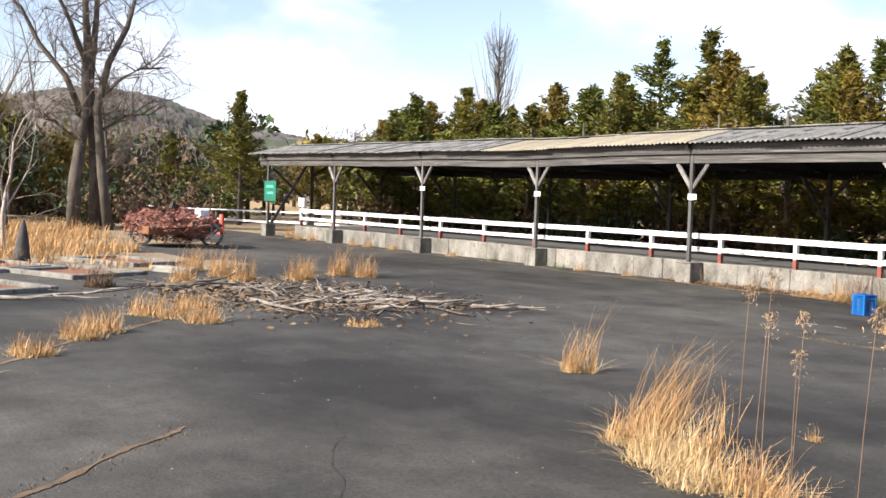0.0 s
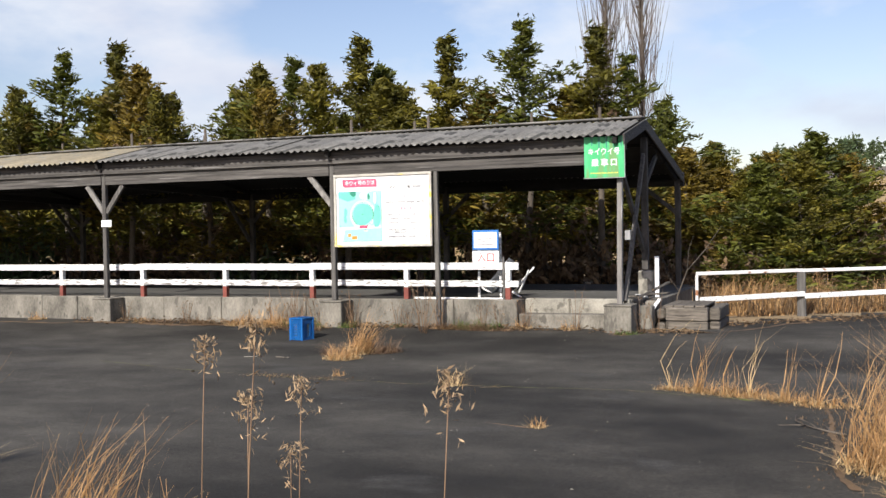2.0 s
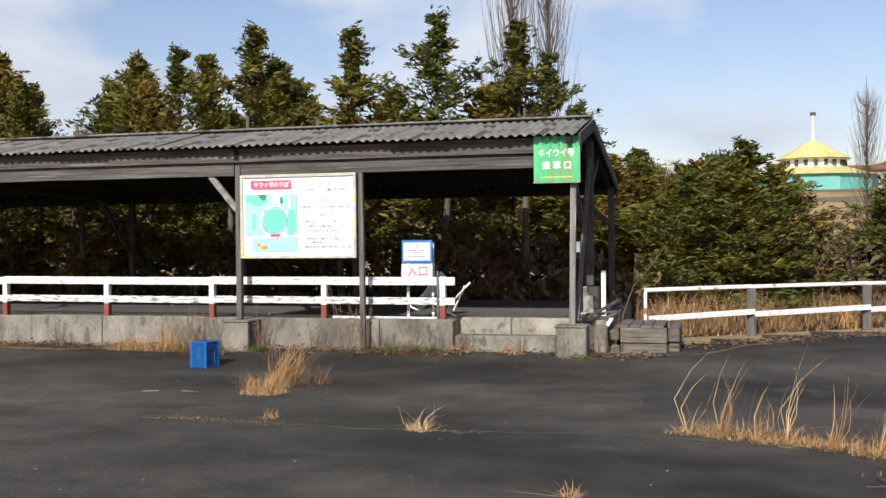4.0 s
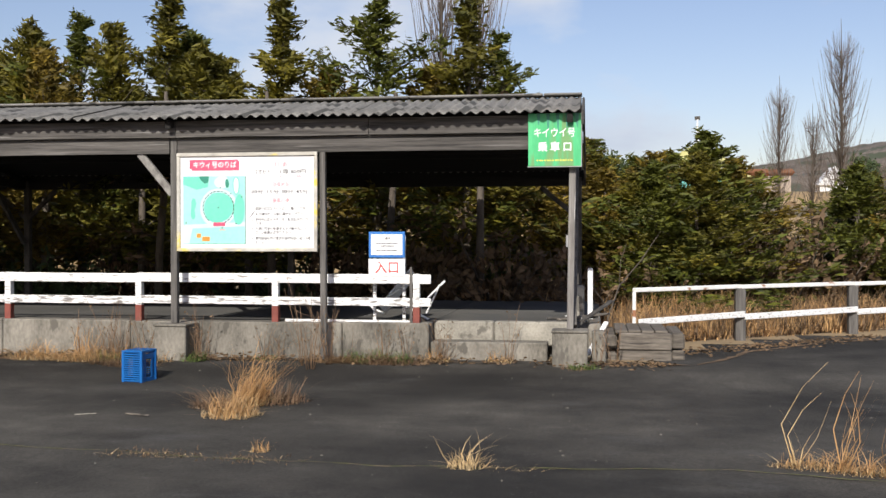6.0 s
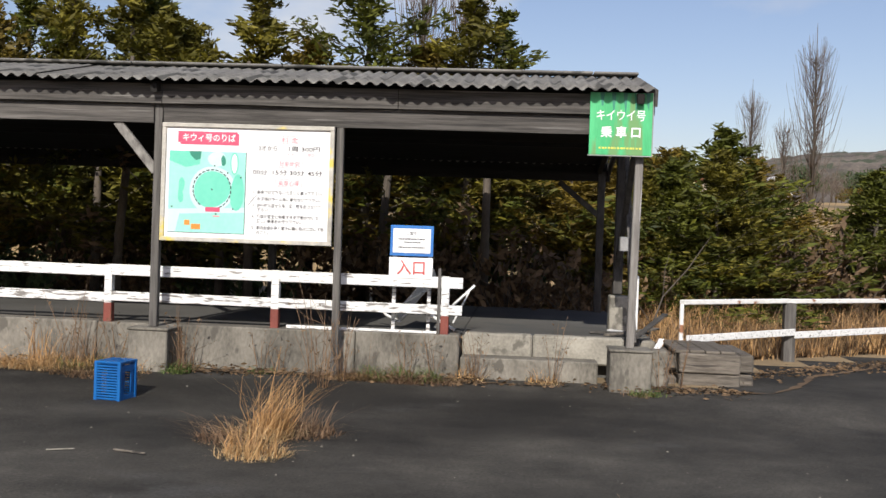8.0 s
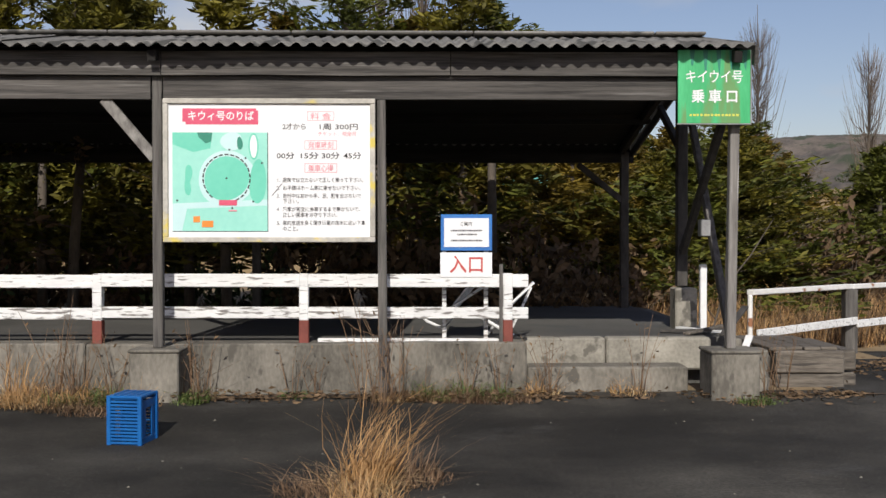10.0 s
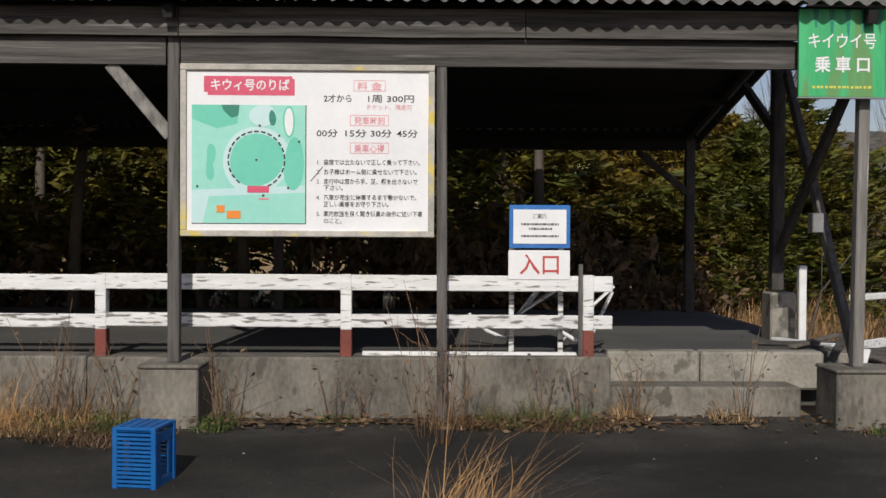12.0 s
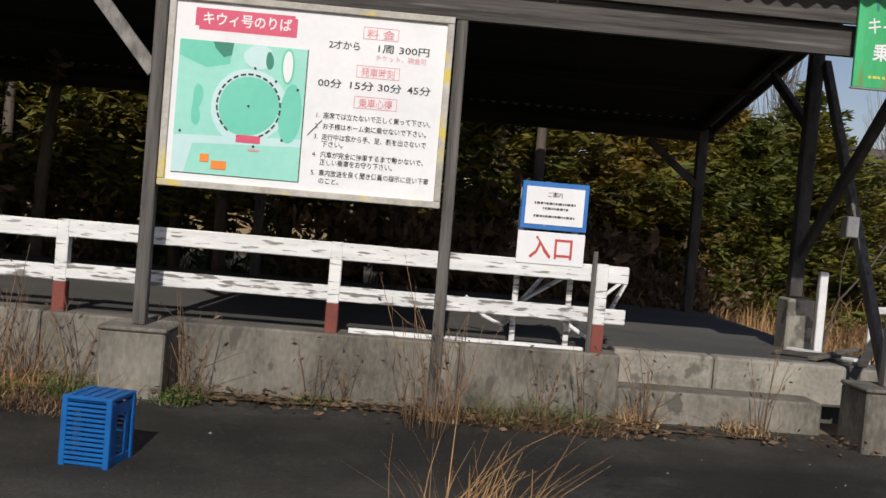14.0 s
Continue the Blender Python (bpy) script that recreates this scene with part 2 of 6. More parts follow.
MAP_PINK = mat("sign_crimson", (0.62, 0.07, 0.14), (0.7, 0.1, 0.18), 3, 30, 0.4, 0.0)
MAP_ORANGE = mat("map_orange", (0.8, 0.23, 0.03), (0.86, 0.28, 0.05), 3, 30, 0.4, 0.0)
INK = mat("black_ink", (0.02, 0.02, 0.022), (0.04, 0.04, 0.042), 3, 30, 0.5, 0.0)
INK_PINK = mat("pink_ink", (0.72, 0.27, 0.31), (0.78, 0.34, 0.38), 3, 30, 0.5, 0.0)
INK_RED = mat("red_ink", (0.46, 0.05, 0.05), (0.55, 0.08, 0.07), 3, 30, 0.5, 0.0)
INK_YELLOW = mat("yellow_ink", (0.6, 0.6, 0.08), (0.7, 0.68, 0.12), 3, 30, 0.5, 0.0)
SIGN_GREEN = mat("sign_green", (0.03, 0.36, 0.12), (0.07, 0.5, 0.2), 3, 30, 0.45, 0.1, (3, 3, 0.5), c3=(0.13, 0.3, 0.1), c3_at=0.63, c3_scale=2.0)
SIGN_DEEP = mat("sign_deep_green", (0.015, 0.12, 0.08), (0.025, 0.17, 0.11), 3, 30, 0.45, 0.1)
SIGN_BLUE = mat("sign_blue", (0.02, 0.13, 0.42), (0.03, 0.18, 0.5), 5, 40, 0.5, 0.15, c3=(0.35, 0.45, 0.55), c3_at=0.7)
CRATE_BLUE = mat("crate_blue_plastic", (0.003, 0.085, 0.3), (0.007, 0.125, 0.38), 6, 80, 0.42, 0.08)
STRAW = mat("straw", (0.35, 0.19, 0.075), (0.56, 0.355, 0.16), 3, 20, 0.75, 0.0, island=0.35, translucent=0.2)
STRAW_PALE = mat("pale_straw", (0.46, 0.31, 0.14), (0.66, 0.5, 0.28), 3, 20, 0.75, 0.0, island=0.3, translucent=0.2)
STRAW_BROWN = mat("brown_stalk", (0.12, 0.07, 0.04), (0.26, 0.165, 0.095), 3, 20, 0.8, 0.0, island=0.35, translucent=0.1)
WEED_GREEN = mat("weed_green", (0.07, 0.11, 0.025), (0.15, 0.2, 0.055), 3, 20, 0.7, 0.0, island=0.35, translucent=0.2)
MOSS = mat("moss", (0.07, 0.085, 0.02), (0.17, 0.16, 0.05), 5, 40, 0.95, 0.6, c3=(0.2, 0.15, 0.08), c3_at=0.55)
LEAF_OLIVE = mat("cypress_olive", (0.038, 0.043, 0.004), (0.188, 0.157, 0.012), 1.1, 8, 0.7, 0.0, island=0.45, translucent=0.25)
LEAF_GREEN = mat("cypress_green", (0.031, 0.045, 0.004), (0.135, 0.14, 0.012), 1.1, 8, 0.7, 0.0, island=0.45, translucent=0.25)
LEAF_BRONZE = mat("cypress_bronze", (0.066, 0.052, 0.005), (0.235, 0.16, 0.016), 1.1, 8, 0.7, 0.0, island=0.45, translucent=0.25)
LEAF_DEAD = mat("dead_leaves", (0.085, 0.055, 0.03), (0.22, 0.14, 0.075), 1.2, 8, 0.8, 0.0, island=0.45, translucent=0.15)
LEAF_DARK = mat("far_evergreen", (0.03, 0.055, 0.02), (0.075, 0.1, 0.035), 0.9, 6, 0.8, 0.0, island=0.4, translucent=0.1)
BARK = mat("bark", (0.05, 0.04, 0.031), (0.14, 0.115, 0.09), 4, 30, 0.95, 0.8, (1.5, 1.5, 0.4))
BARK_PALE = mat("pale_bark", (0.26, 0.21, 0.165), (0.46, 0.39, 0.32), 4, 30, 0.95, 0.6, (2, 2, 0.5))
DEADWOOD = mat("driftwood_grey", (0.08, 0.064, 0.05), (0.3, 0.255, 0.21), 5, 30, 0.9, 0.6)
TWIG_HAZE = mat("bare_twigs", (0.085, 0.065, 0.05), (0.185, 0.145, 0.115), 2, 10, 0.95, 0.0)
FOREST = mat("distant_wooded_hill", (0.06, 0.052, 0.045), (0.17, 0.14, 0.115), 0.05, 0.4, 1.0, 0.0, c3=(0.05, 0.06, 0.035), c3_at=0.56, c3_scale=0.06)
FIELD = mat("dry_field", (0.24, 0.155, 0.07), (0.42, 0.29, 0.13), 0.06, 1.5, 0.95, 0.4, c3=(0.14, 0.11, 0.06), c3_at=0.57, c3_scale=0.09)
ROOF_YELLOW = mat("yellow_roof", (0.48, 0.46, 0.16), (0.6, 0.56, 0.24), 0.8, 8, 0.6, 0.1)
TEAL = mat("teal_wall", (0.1, 0.36, 0.32), (0.15, 0.44, 0.39), 0.8, 8, 0.6, 0.1)
METAL_GREY = mat("grey_metal", (0.3, 0.3, 0.3), (0.45, 0.45, 0.45), 5, 50, 0.4, 0.1, metal=0.7)
TARP_RED = mat("red_brush", (0.15, 0.055, 0.04), (0.3, 0.13, 0.09), 3, 20, 0.85, 0.0, island=0.4)
RUBBER = mat("black_rubber", (0.012, 0.012, 0.012), (0.03, 0.03, 0.03), 5, 50, 0.8, 0.2)
CONE_RED = mat("red_plastic", (0.55, 0.06, 0.03), (0.65, 0.1, 0.05), 5, 50, 0.5, 0.1)
RUST = mat("rust_pan", (0.13, 0.05, 0.025), (0.25, 0.11, 0.05), 4, 40, 0.9, 0.4)

# ---- building helpers ----
ORIGIN = {}
rng = np.random.default_rng(5)

def thing(name, at, label, category, group="", kind=""):
    ob = new(name)
    ob.location = at
    ORIGIN[ob] = Vector(at)
    return tagged(ob, label, category, group, kind)

def mesh_of(name, verts, faces, material, smooth=False):
    me = bpy.data.meshes.new(name)
    me.from_pydata([tuple(v) for v in verts], [], faces)
    me.materials.append(material)
    if smooth:
        me.polygons.foreach_set("use_smooth", [True] * len(me.polygons))
    me.update()
    return me

def part(name, geo, material, parent=None, label=""):
    """Links a bmesh (world coordinates) or a mesh (the parent's coordinates) as one object under parent."""
    if isinstance(geo, bmesh.types.BMesh):
        o = ORIGIN.get(parent, Vector((0, 0, 0)))
        bmesh.ops.translate(geo, verts=geo.verts, vec=-o)
        me = bpy.data.meshes.new(name)
        geo.to_mesh(me)
        geo.free()
        me.materials.append(material)
    else:
        me = geo
    ob = new(name, me)
    if parent is not None:
        ob.parent = parent
        ORIGIN[ob] = ORIGIN.get(parent, Vector((0, 0, 0)))
    if label:
        ob["label"] = label
    if name in ("thatch", "grass_clump", "seed_head", "dead_leaf", "crown", "brush", "branching_stem", "lettering"):
        ob["kind"] = "stuff"
    return ob

def box_bm(lo, hi, bevel=0.006, bm=None):
    bm = bm or bmesh.new()
    c = [(a + b) / 2 for a, b in zip(lo, hi)]
    made = bmesh.ops.create_cube(bm, size=1.0, matrix=Matrix.Translation(c) @ Matrix.Diagonal((*[b - a for a, b in zip(lo, hi)], 1)))
    if bevel:
        edges = list({e for v in made["verts"] for e in v.link_edges})
        bmesh.ops.bevel(bm, geom=edges, offset=bevel, segments=1, affect="EDGES")
    return bm

def beam_bm(p0, p1, w, d, bevel=0.006, up=(0, 0, 1), bm=None):
    """A squared timber from p0 to p1: w across, d along up."""
    p0, p1 = Vector(p0), Vector(p1)
    z = (p1 - p0).normalized()
    u = Vector(up)
    if abs(z.dot(u)) > 0.97:
        u = Vector((0, 1, 0))
    x = u.cross(z).normalized()
    y = z.cross(x)
    bm = bm or bmesh.new()
    m = Matrix((x, y, z)).transposed().to_4x4()
    m.translation = (p0 + p1) / 2
    made = bmesh.ops.create_cube(bm, size=1.0, matrix=m @ Matrix.Diagonal((w, d, (p1 - p0).length, 1)))
    if bevel:
        edges = list({e for v in made["verts"] for e in v.link_edges})
        bmesh.ops.bevel(bm, geom=edges, offset=bevel, segments=1, affect="EDGES")
    return bm

def tube(points, radii, sides=6):
    """Vertices and faces of a tapered tube through points."""
    P = [Vector(p) for p in points]
    V, F = [], []
    for i, p in enumerate(P):
        t = (P[min(i + 1, len(P) - 1)] - P[max(i - 1, 0)]).normalized()
        a = t.orthogonal().normalized()
        b = t.cross(a)
        for k in range(sides):
            an = 2 * math.pi * k / sides
            V.append(p + float(radii[i]) * (math.cos(an) * a + math.sin(an) * b))
    for i in range(len(P) - 1):
        for k in range(sides):
            k2 = (k + 1) % sides
            F.append((i * sides + k, i * sides + k2, (i + 1) * sides + k2, (i + 1) * sides + k))
    F.append(tuple(range(sides))[::-1])
    F.append(tuple(range((len(P) - 1) * sides, len(P) * sides)))
    return V, F

def tubes_mesh(name, tubes, material):
    V, F = [], []
    for v, f in tubes:
        o = len(V)
        V += v
        F += [tuple(i + o for i in q) for q in f]
    return mesh_of(name, V, F, material, True)

def plate(name, outline, z_out, material, parent, frame_at, label=""):
    """A thin flat shape on an upright board that faces -y: outline in (right, up) metres from frame_at, lying z_out in front."""
    bm = bmesh.new()
    fx, fy, fz = frame_at
    f = bm.faces.new([bm.verts.new((fx + u, fy - z_out, fz + v)) for u, v in outline])
    bm.normal_update()
    if f.normal.y > 0:
        f.normal_flip()
    return part(name, bm, material, parent, label)

def rect(u0, v0, u1, v1):
    return [(u0, v0), (u1, v0), (u1, v1), (u0, v1)]

def oval(u, v, ru, rv, n=20, wob=0.0, seed=1):
    r = np.random.default_rng(seed)
    ph = r.uniform(0, 6.3, 3)
    return [(u + ru * c * k, v + rv * s * k) for c, s, k in ((math.cos(a), math.sin(a), 1 + wob * (math.sin(2 * a + ph[0]) + 0.6 * math.sin(3 * a + ph[1]))) for a in np.linspace(0, 2 * math.pi, n, endpoint=False))]

def lettering(body, size, u, v, z_out, material, parent, frame_at, width=None, align="LEFT", bold=0.0):
    """Writing with the built-in font on an upright board that faces -y. width: squeezed or stretched to it."""
    cu = bpy.data.curves.new("lettering", "FONT")
    cu.body, cu.size, cu.align_x, cu.offset, cu.resolution_u = body, size, align, bold, 2
    tmp = new("lettering", cu)
    bpy.context.view_layer.update()
    me = bpy.data.meshes.new_from_object(tmp.evaluated_get(bpy.context.evaluated_depsgraph_get()))
    bpy.data.objects.remove(tmp)
    bpy.data.curves.remove(cu)
    co = np.empty(len(me.vertices) * 3)
    me.vertices.foreach_get("co", co)
    co = co.reshape(-1, 3)
    if width and len(co):
        span = co[:, 0].max() - co[:, 0].min()
        co[:, 0] *= width / max(span, 1e-4)
        if align == "CENTER":
            co[:, 0] -= (co[:, 0].max() + co[:, 0].min()) / 2
    o = ORIGIN[parent]
    flat = np.stack([co[:, 0] + u + frame_at[0] - o.x, np.full(len(co), frame_at[1] - z_out - o.y), co[:, 1] + v + frame_at[2] - o.z], 1)
    me.vertices.foreach_set("co", flat.ravel())
    me.materials.clear()
    me.materials.append(material)
    me.update()
    return part("lettering", me, material, parent)

# ---- ground ----
def ground_height(x, y):
    h = -0.05 * np.clip((y - 9.0) / 5.0, 0, 1) + 0.095 * np.clip((y - 16.7) / 1.1, 0, 1)
    h = h + 0.085 * np.clip(y - 38, 0, 75) + 0.02 * np.clip(y - 113, 0, 300)
    return h + 0.012 * np.sin(x * 0.9 + 1.3 * np.sin(y * 0.5)) * np.clip((np.abs(y) - 0) / 4, 0, 1) * (y < 12.5)

def axis_steps(lo, hi, near_lo, near_hi, step):
    a = list(np.arange(near_lo, near_hi + 0.01, step))
    left, right, s = [], [], step
    v = near_lo
    while v > lo:
        s *= 1.25
        v -= s
        left.append(max(v, lo))
    v, s = near_hi, step
    while v < hi:
        s *= 1.25
        v += s
        right.append(min(v, hi))
    return np.array(left[::-1] + a + right)

gx, gy = axis_steps(-2500, 2500, -36, 8, 0.8), axis_steps(-2500, 2500, -4, 30, 0.8)
GX, GY = np.meshgrid(gx, gy)
GZ = ground_height(GX, GY)
nx, ny = len(gx), len(gy)
gfaces = [(j * nx + i, j * nx + i + 1, (j + 1) * nx + i + 1, (j + 1) * nx + i) for j in range(ny - 1) for i in range(nx - 1)]
gme = mesh_of("ground", np.stack([GX, GY, GZ], -1).reshape(-1, 3), gfaces, ASPHALT, True)
gme.materials.append(EARTH)
gme.materials.append(FIELD)
for p in gme.polygons:
    c = p.center
    wob = 0.7 * math.sin(c.x * 0.8) + 0.5 * math.sin(c.x * 0.31 + 2)
    back = c.y > (18.2 if c.x < -2.2 else 21.0 + 0.68 * (c.x + 1.0) + 0.2 * wob)
    left_field = c.x < -19.5 and c.y < 9.4 + 0.15 * (-19.5 - c.x) + wob or c.x < -29.5 and c.y < 14.5
    if c.y > 38 or c.x < -60 or c.x > 45 or c.y < -40:
        p.material_index = 2
    elif back or left_field or c.x < -38:
        p.material_index = 1
ground = tagged(new("ground", gme), "cracked grey asphalt lot running into dry earth and fields", "ground", kind="structure")

def ribbon(name, pts, width, material, parent, lift=0.006, seed=1, label=""):
    """A thin uneven strip lying on the ground along pts."""
    r = np.random.default_rng(seed)
    P = np.array(pts, float)
    seg = np.r_[0, np.cumsum(np.hypot(*np.diff(P, axis=0).T))]
    s = np.arange(0, seg[-1], 0.05)
    x, y = np.interp(s, seg, P[:, 0]), np.interp(s, seg, P[:, 1])
    sm = np.ones(5) / 5
    k = np.convolve(np.cumsum(r.normal(0, 0.014, len(s))), sm, "same")
    k -= np.linspace(0, k[-1], len(s))
    t = np.gradient(np.stack([x, y], 1), axis=0)
    t /= np.linalg.norm(t, axis=1)[:, None]
    nrm = np.stack([-t[:, 1], t[:, 0]], 1)
    w = width * np.convolve(r.uniform(0, 1.1, len(s)), np.ones(3) / 3, "same")
    a = np.stack([x, y], 1) + nrm * (k + w)[:, None]
    b = np.stack([x, y], 1) + nrm * (k - w * r.uniform(0.3, 1, len(s)))[:, None]
    V = [(p[0], p[1], float(ground_height(p[0], p[1])) + lift) for q in zip(a, b) for p in q]
    F = [(2 * i, 2 * i + 1, 2 * i + 3, 2 * i + 2) for i in range(len(s) - 1)]
    return part(name, mesh_of(name, V, F, material), material, parent, label)

cracks = thing("pavement_cracks", (0, 0, 0), "mossy cracks and joints in the asphalt", "cracks", kind="structure")
ribbon("crack", [(-9.6, 13.4), (-7.6, 12.85), (-5.9, 12.6), (-4.0, 12.55), (-2.2, 12.75), (0.2, 12.3)], 0.016, MOSS, cracks, seed=2)
ribbon("crack", [(-3.9, 1.3), (-4.6, 2.2), (-5.4, 3.2)], 0.05, LEAF_DEAD, cracks, seed=3)
ribbon("crack", [(-7.2, 1.4), (-8.85, 2.7), (-10.3, 3.9), (-11.7, 5.6), (-12.3, 6.6)], 0.06, LEAF_DEAD, cracks, seed=4)
ribbon("crack", [(-14, 17.72), (-10, 17.75), (-8.9, 17.7)], 0.14, LEAF_DEAD, cracks, seed=5)
ribbon("crack", [(-8.1, 17.95), (-6.6, 17.95), (-5.3, 17.9), (-4.2, 18.0)], 0.07, LEAF_DEAD, cracks, seed=6)
ribbon("crack", [(-3.0, 18.1), (-2.0, 18.2), (-1.2, 19.8), (0.2, 21.3), (3, 23)], 0.08, LEAF_DEAD, cracks, seed=7)
ribbon("crack", [(-33, 17.6), (-24, 17.6), (-14, 17.65)], 0.07, LEAF_DEAD, cracks, seed=8)
ribbon("crack", [(-1.6, 13.0), (-0.9, 12.7), (-0.2, 12.2), (0.0, 10.5), (0.1, 9.0)], 0.05, LEAF_DEAD, cracks, seed=9)

for i, q in enumerate(([(-9.5, 10.2), (-6.8, 9.4), (-3.9, 9.9), (-0.5, 9.2)], [(-4.6, 15.9), (-2.2, 15.2), (1.5, 15.4)], [(-9.0, 15.5), (-11.5, 13.2), (-12.4, 11.2)], [(-7.2, 6.2), (-5.2, 4.3), (-3.0, 3.2)], [(-2.5, 16.9), (0.8, 16.2), (4.0, 16.8)])):
    ribbon("crack", q, 0.004, SHADE_CRACK_BLACK, cracks, seed=20 + i)

# ---- platform ----
WX0, WX1 = -32.2, -5.2
platform = thing("platform", (-18, 18.5, 0.05), "low concrete railway platform with an asphalt top", "platform", kind="structure")
part("slab", box_bm((WX0 + 0.05, 18.563, 0.0), (-5.204, 23.4, 0.49), 0.01), SLAB, platform, "worn asphalt platform surface")
part("slab", box_bm((-5.2, 18.863, 0.0), (-3.225, 23.4, 0.49), 0.01), SLAB, platform, "worn asphalt platform surface")
part("step", box_bm((WX1 + 0.01, 18.34, -0.05), (-3.72, 18.68, 0.27), 0.015), CONCRETE, platform, "lower concrete step")
for a, b in ((-5.19, -4.42), (-4.41, -3.42)):
    part("kerb", box_bm((a, 18.66, 0.2), (b, 18.86, 0.505), 0.02), CONCRETE_PALE, platform, "pale crumbling concrete kerb")
x = WX1
lens_ = [1.12, 1.9, 0.95, 1.8, 1.3, 2.1, 0.9, 1.6]
k = 0
while x > WX0 + 0.2:
    w = lens_[k % 8]
    k += 1
    x0 = max(x - w, WX0)
    dy = 0.008 * math.sin(k * 2.3)
    part("wall_block", box_bm((x0 + 0.003, 18.26 + dy, -0.08), (x - 0.003, 18.56, 0.5 + 0.006 * math.sin(k * 1.7)), 0.014), CONCRETE, platform)
    x = x0
part("end_wall", box_bm((WX0 - 0.16, 18.56, -0.08), (WX0 + 0.045, 23.38, 0.48), 0.014), CONCRETE, platform)
part("end_wall", box_bm((-3.22, 18.9, -0.08), (-3.05, 23.38, 0.47), 0.014), CONCRETE, platform)

# ---- shed ----
BAYS = [-33.95, -28.95, -23.72, -18.53, -13.42, -8.45, -3.43]
shed = thing("platform_shed", (-18.5, 18.0, 0.05), "long weathered timber platform shed with corrugated roof", "shed")
for i, x in enumerate(BAYS):
    top = 0.49 if i < 6 else 0.47
    part("pier", box_bm((x - 0.21, 17.85, -0.1), (x + 0.21, 18.255, top - 0.03), 0.012), CONCRETE, shed, "square concrete footing")
    part("pier_cap", box_bm((x - 0.222, 17.838, top - 0.03), (x + 0.222, 18.255, top), 0.01), CONCRETE, shed, "square concrete footing")
    lean = 0.035 if i == 6 else 0.0
    part("post", beam_bm((x, 18.03, top), (x + lean, 18.03, 2.86), 0.08 if i == 6 else 0.085, 0.09, 0.008), WOOD_BLEACHED if i == 6 else WOOD_Z, shed)
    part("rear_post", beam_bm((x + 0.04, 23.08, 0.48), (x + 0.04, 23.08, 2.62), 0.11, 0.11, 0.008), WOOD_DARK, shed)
    # tie beams and rafters have the roof's inner shade in their colour
    if 0 < i < 6:
        part("tie_beam", beam_bm((x, 17.99, 2.72), (x, 23.0, 2.54), 0.09, 0.14, 0.006), SHADE_CRACK_BLACK, shed)
    part("rafter", beam_bm((x, 17.8, 3.0), (x, 19.4, 3.36), 0.07, 0.1, 0.005), SHADE_CRACK_BLACK, shed)
    part("rafter", beam_bm((x, 19.4, 3.36), (x, 23.1, 2.62), 0.07, 0.1, 0.005), SHADE_CRACK_BLACK, shed)
    if 1 <= i <= 4:
        for s in (-1, 1):
            part("brace", beam_bm((x + 0.03 * s, 18.04, 2.12), (x + 0.43 * s, 18.04, 2.64), 0.06, 0.09, 0.005), WOOD_PALE if s < 0 else WOOD_Z, shed)
    if i == 5:
        part("brace", beam_bm((x - 0.03, 18.04, 2.14), (x - 0.47, 18.04, 2.66), 0.06, 0.09, 0.005), WOOD_PALE, shed)
    for s in (-1, 1):
        if (i, s) in ((6, 1), (0, -1)):
            continue
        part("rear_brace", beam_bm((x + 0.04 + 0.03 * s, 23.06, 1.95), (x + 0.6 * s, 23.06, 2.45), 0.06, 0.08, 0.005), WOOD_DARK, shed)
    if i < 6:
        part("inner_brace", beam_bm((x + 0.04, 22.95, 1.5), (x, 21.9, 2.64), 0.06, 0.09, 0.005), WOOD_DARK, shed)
part("post", beam_bm((-6.49, 18.03, 0.02), (-6.505, 18.03, 2.66), 0.075, 0.08, 0.008), WOOD_Z, shed, "slim grey sign post")
# end frames with a middle post on a concrete block
for x, sgn in ((-3.4, 1), (-33.95, -1)):
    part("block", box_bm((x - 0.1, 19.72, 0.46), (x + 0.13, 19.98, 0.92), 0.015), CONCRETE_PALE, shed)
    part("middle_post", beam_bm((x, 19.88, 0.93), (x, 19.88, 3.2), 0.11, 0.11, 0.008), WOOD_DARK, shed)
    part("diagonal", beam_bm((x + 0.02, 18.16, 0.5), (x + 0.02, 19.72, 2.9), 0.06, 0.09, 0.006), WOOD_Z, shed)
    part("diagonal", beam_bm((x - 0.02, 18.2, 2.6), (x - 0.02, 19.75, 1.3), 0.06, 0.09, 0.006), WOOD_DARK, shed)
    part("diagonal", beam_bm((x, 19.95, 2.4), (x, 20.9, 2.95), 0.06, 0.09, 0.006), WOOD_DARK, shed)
    part("meter_box", box_bm((x - 0.1, 18.73, 1.46), (x - 0.005, 18.85, 1.62), 0.008), METAL_GREY, shed)
    part("barge_board", beam_bm((x + 0.12 * sgn, 17.78, 3.01), (x + 0.12 * sgn, 19.42, 3.38), 0.03, 0.17, 0.004), WOOD_X, shed)
    part("barge_board", beam_bm((x + 0.12 * sgn, 19.42, 3.38), (x + 0.12 * sgn, 23.15, 2.62), 0.03, 0.17, 0.004), WOOD_X, shed)
# fascia boards along the front, sagging between two of the posts
def sag(x):
    return -0.07 * math.exp(-((x + 19.5) / 2.6) ** 2) - 0.03 * math.exp(-((x + 25.5) / 2.0) ** 2) + 0.05 * max(0.0, (-27 - x) / 8)

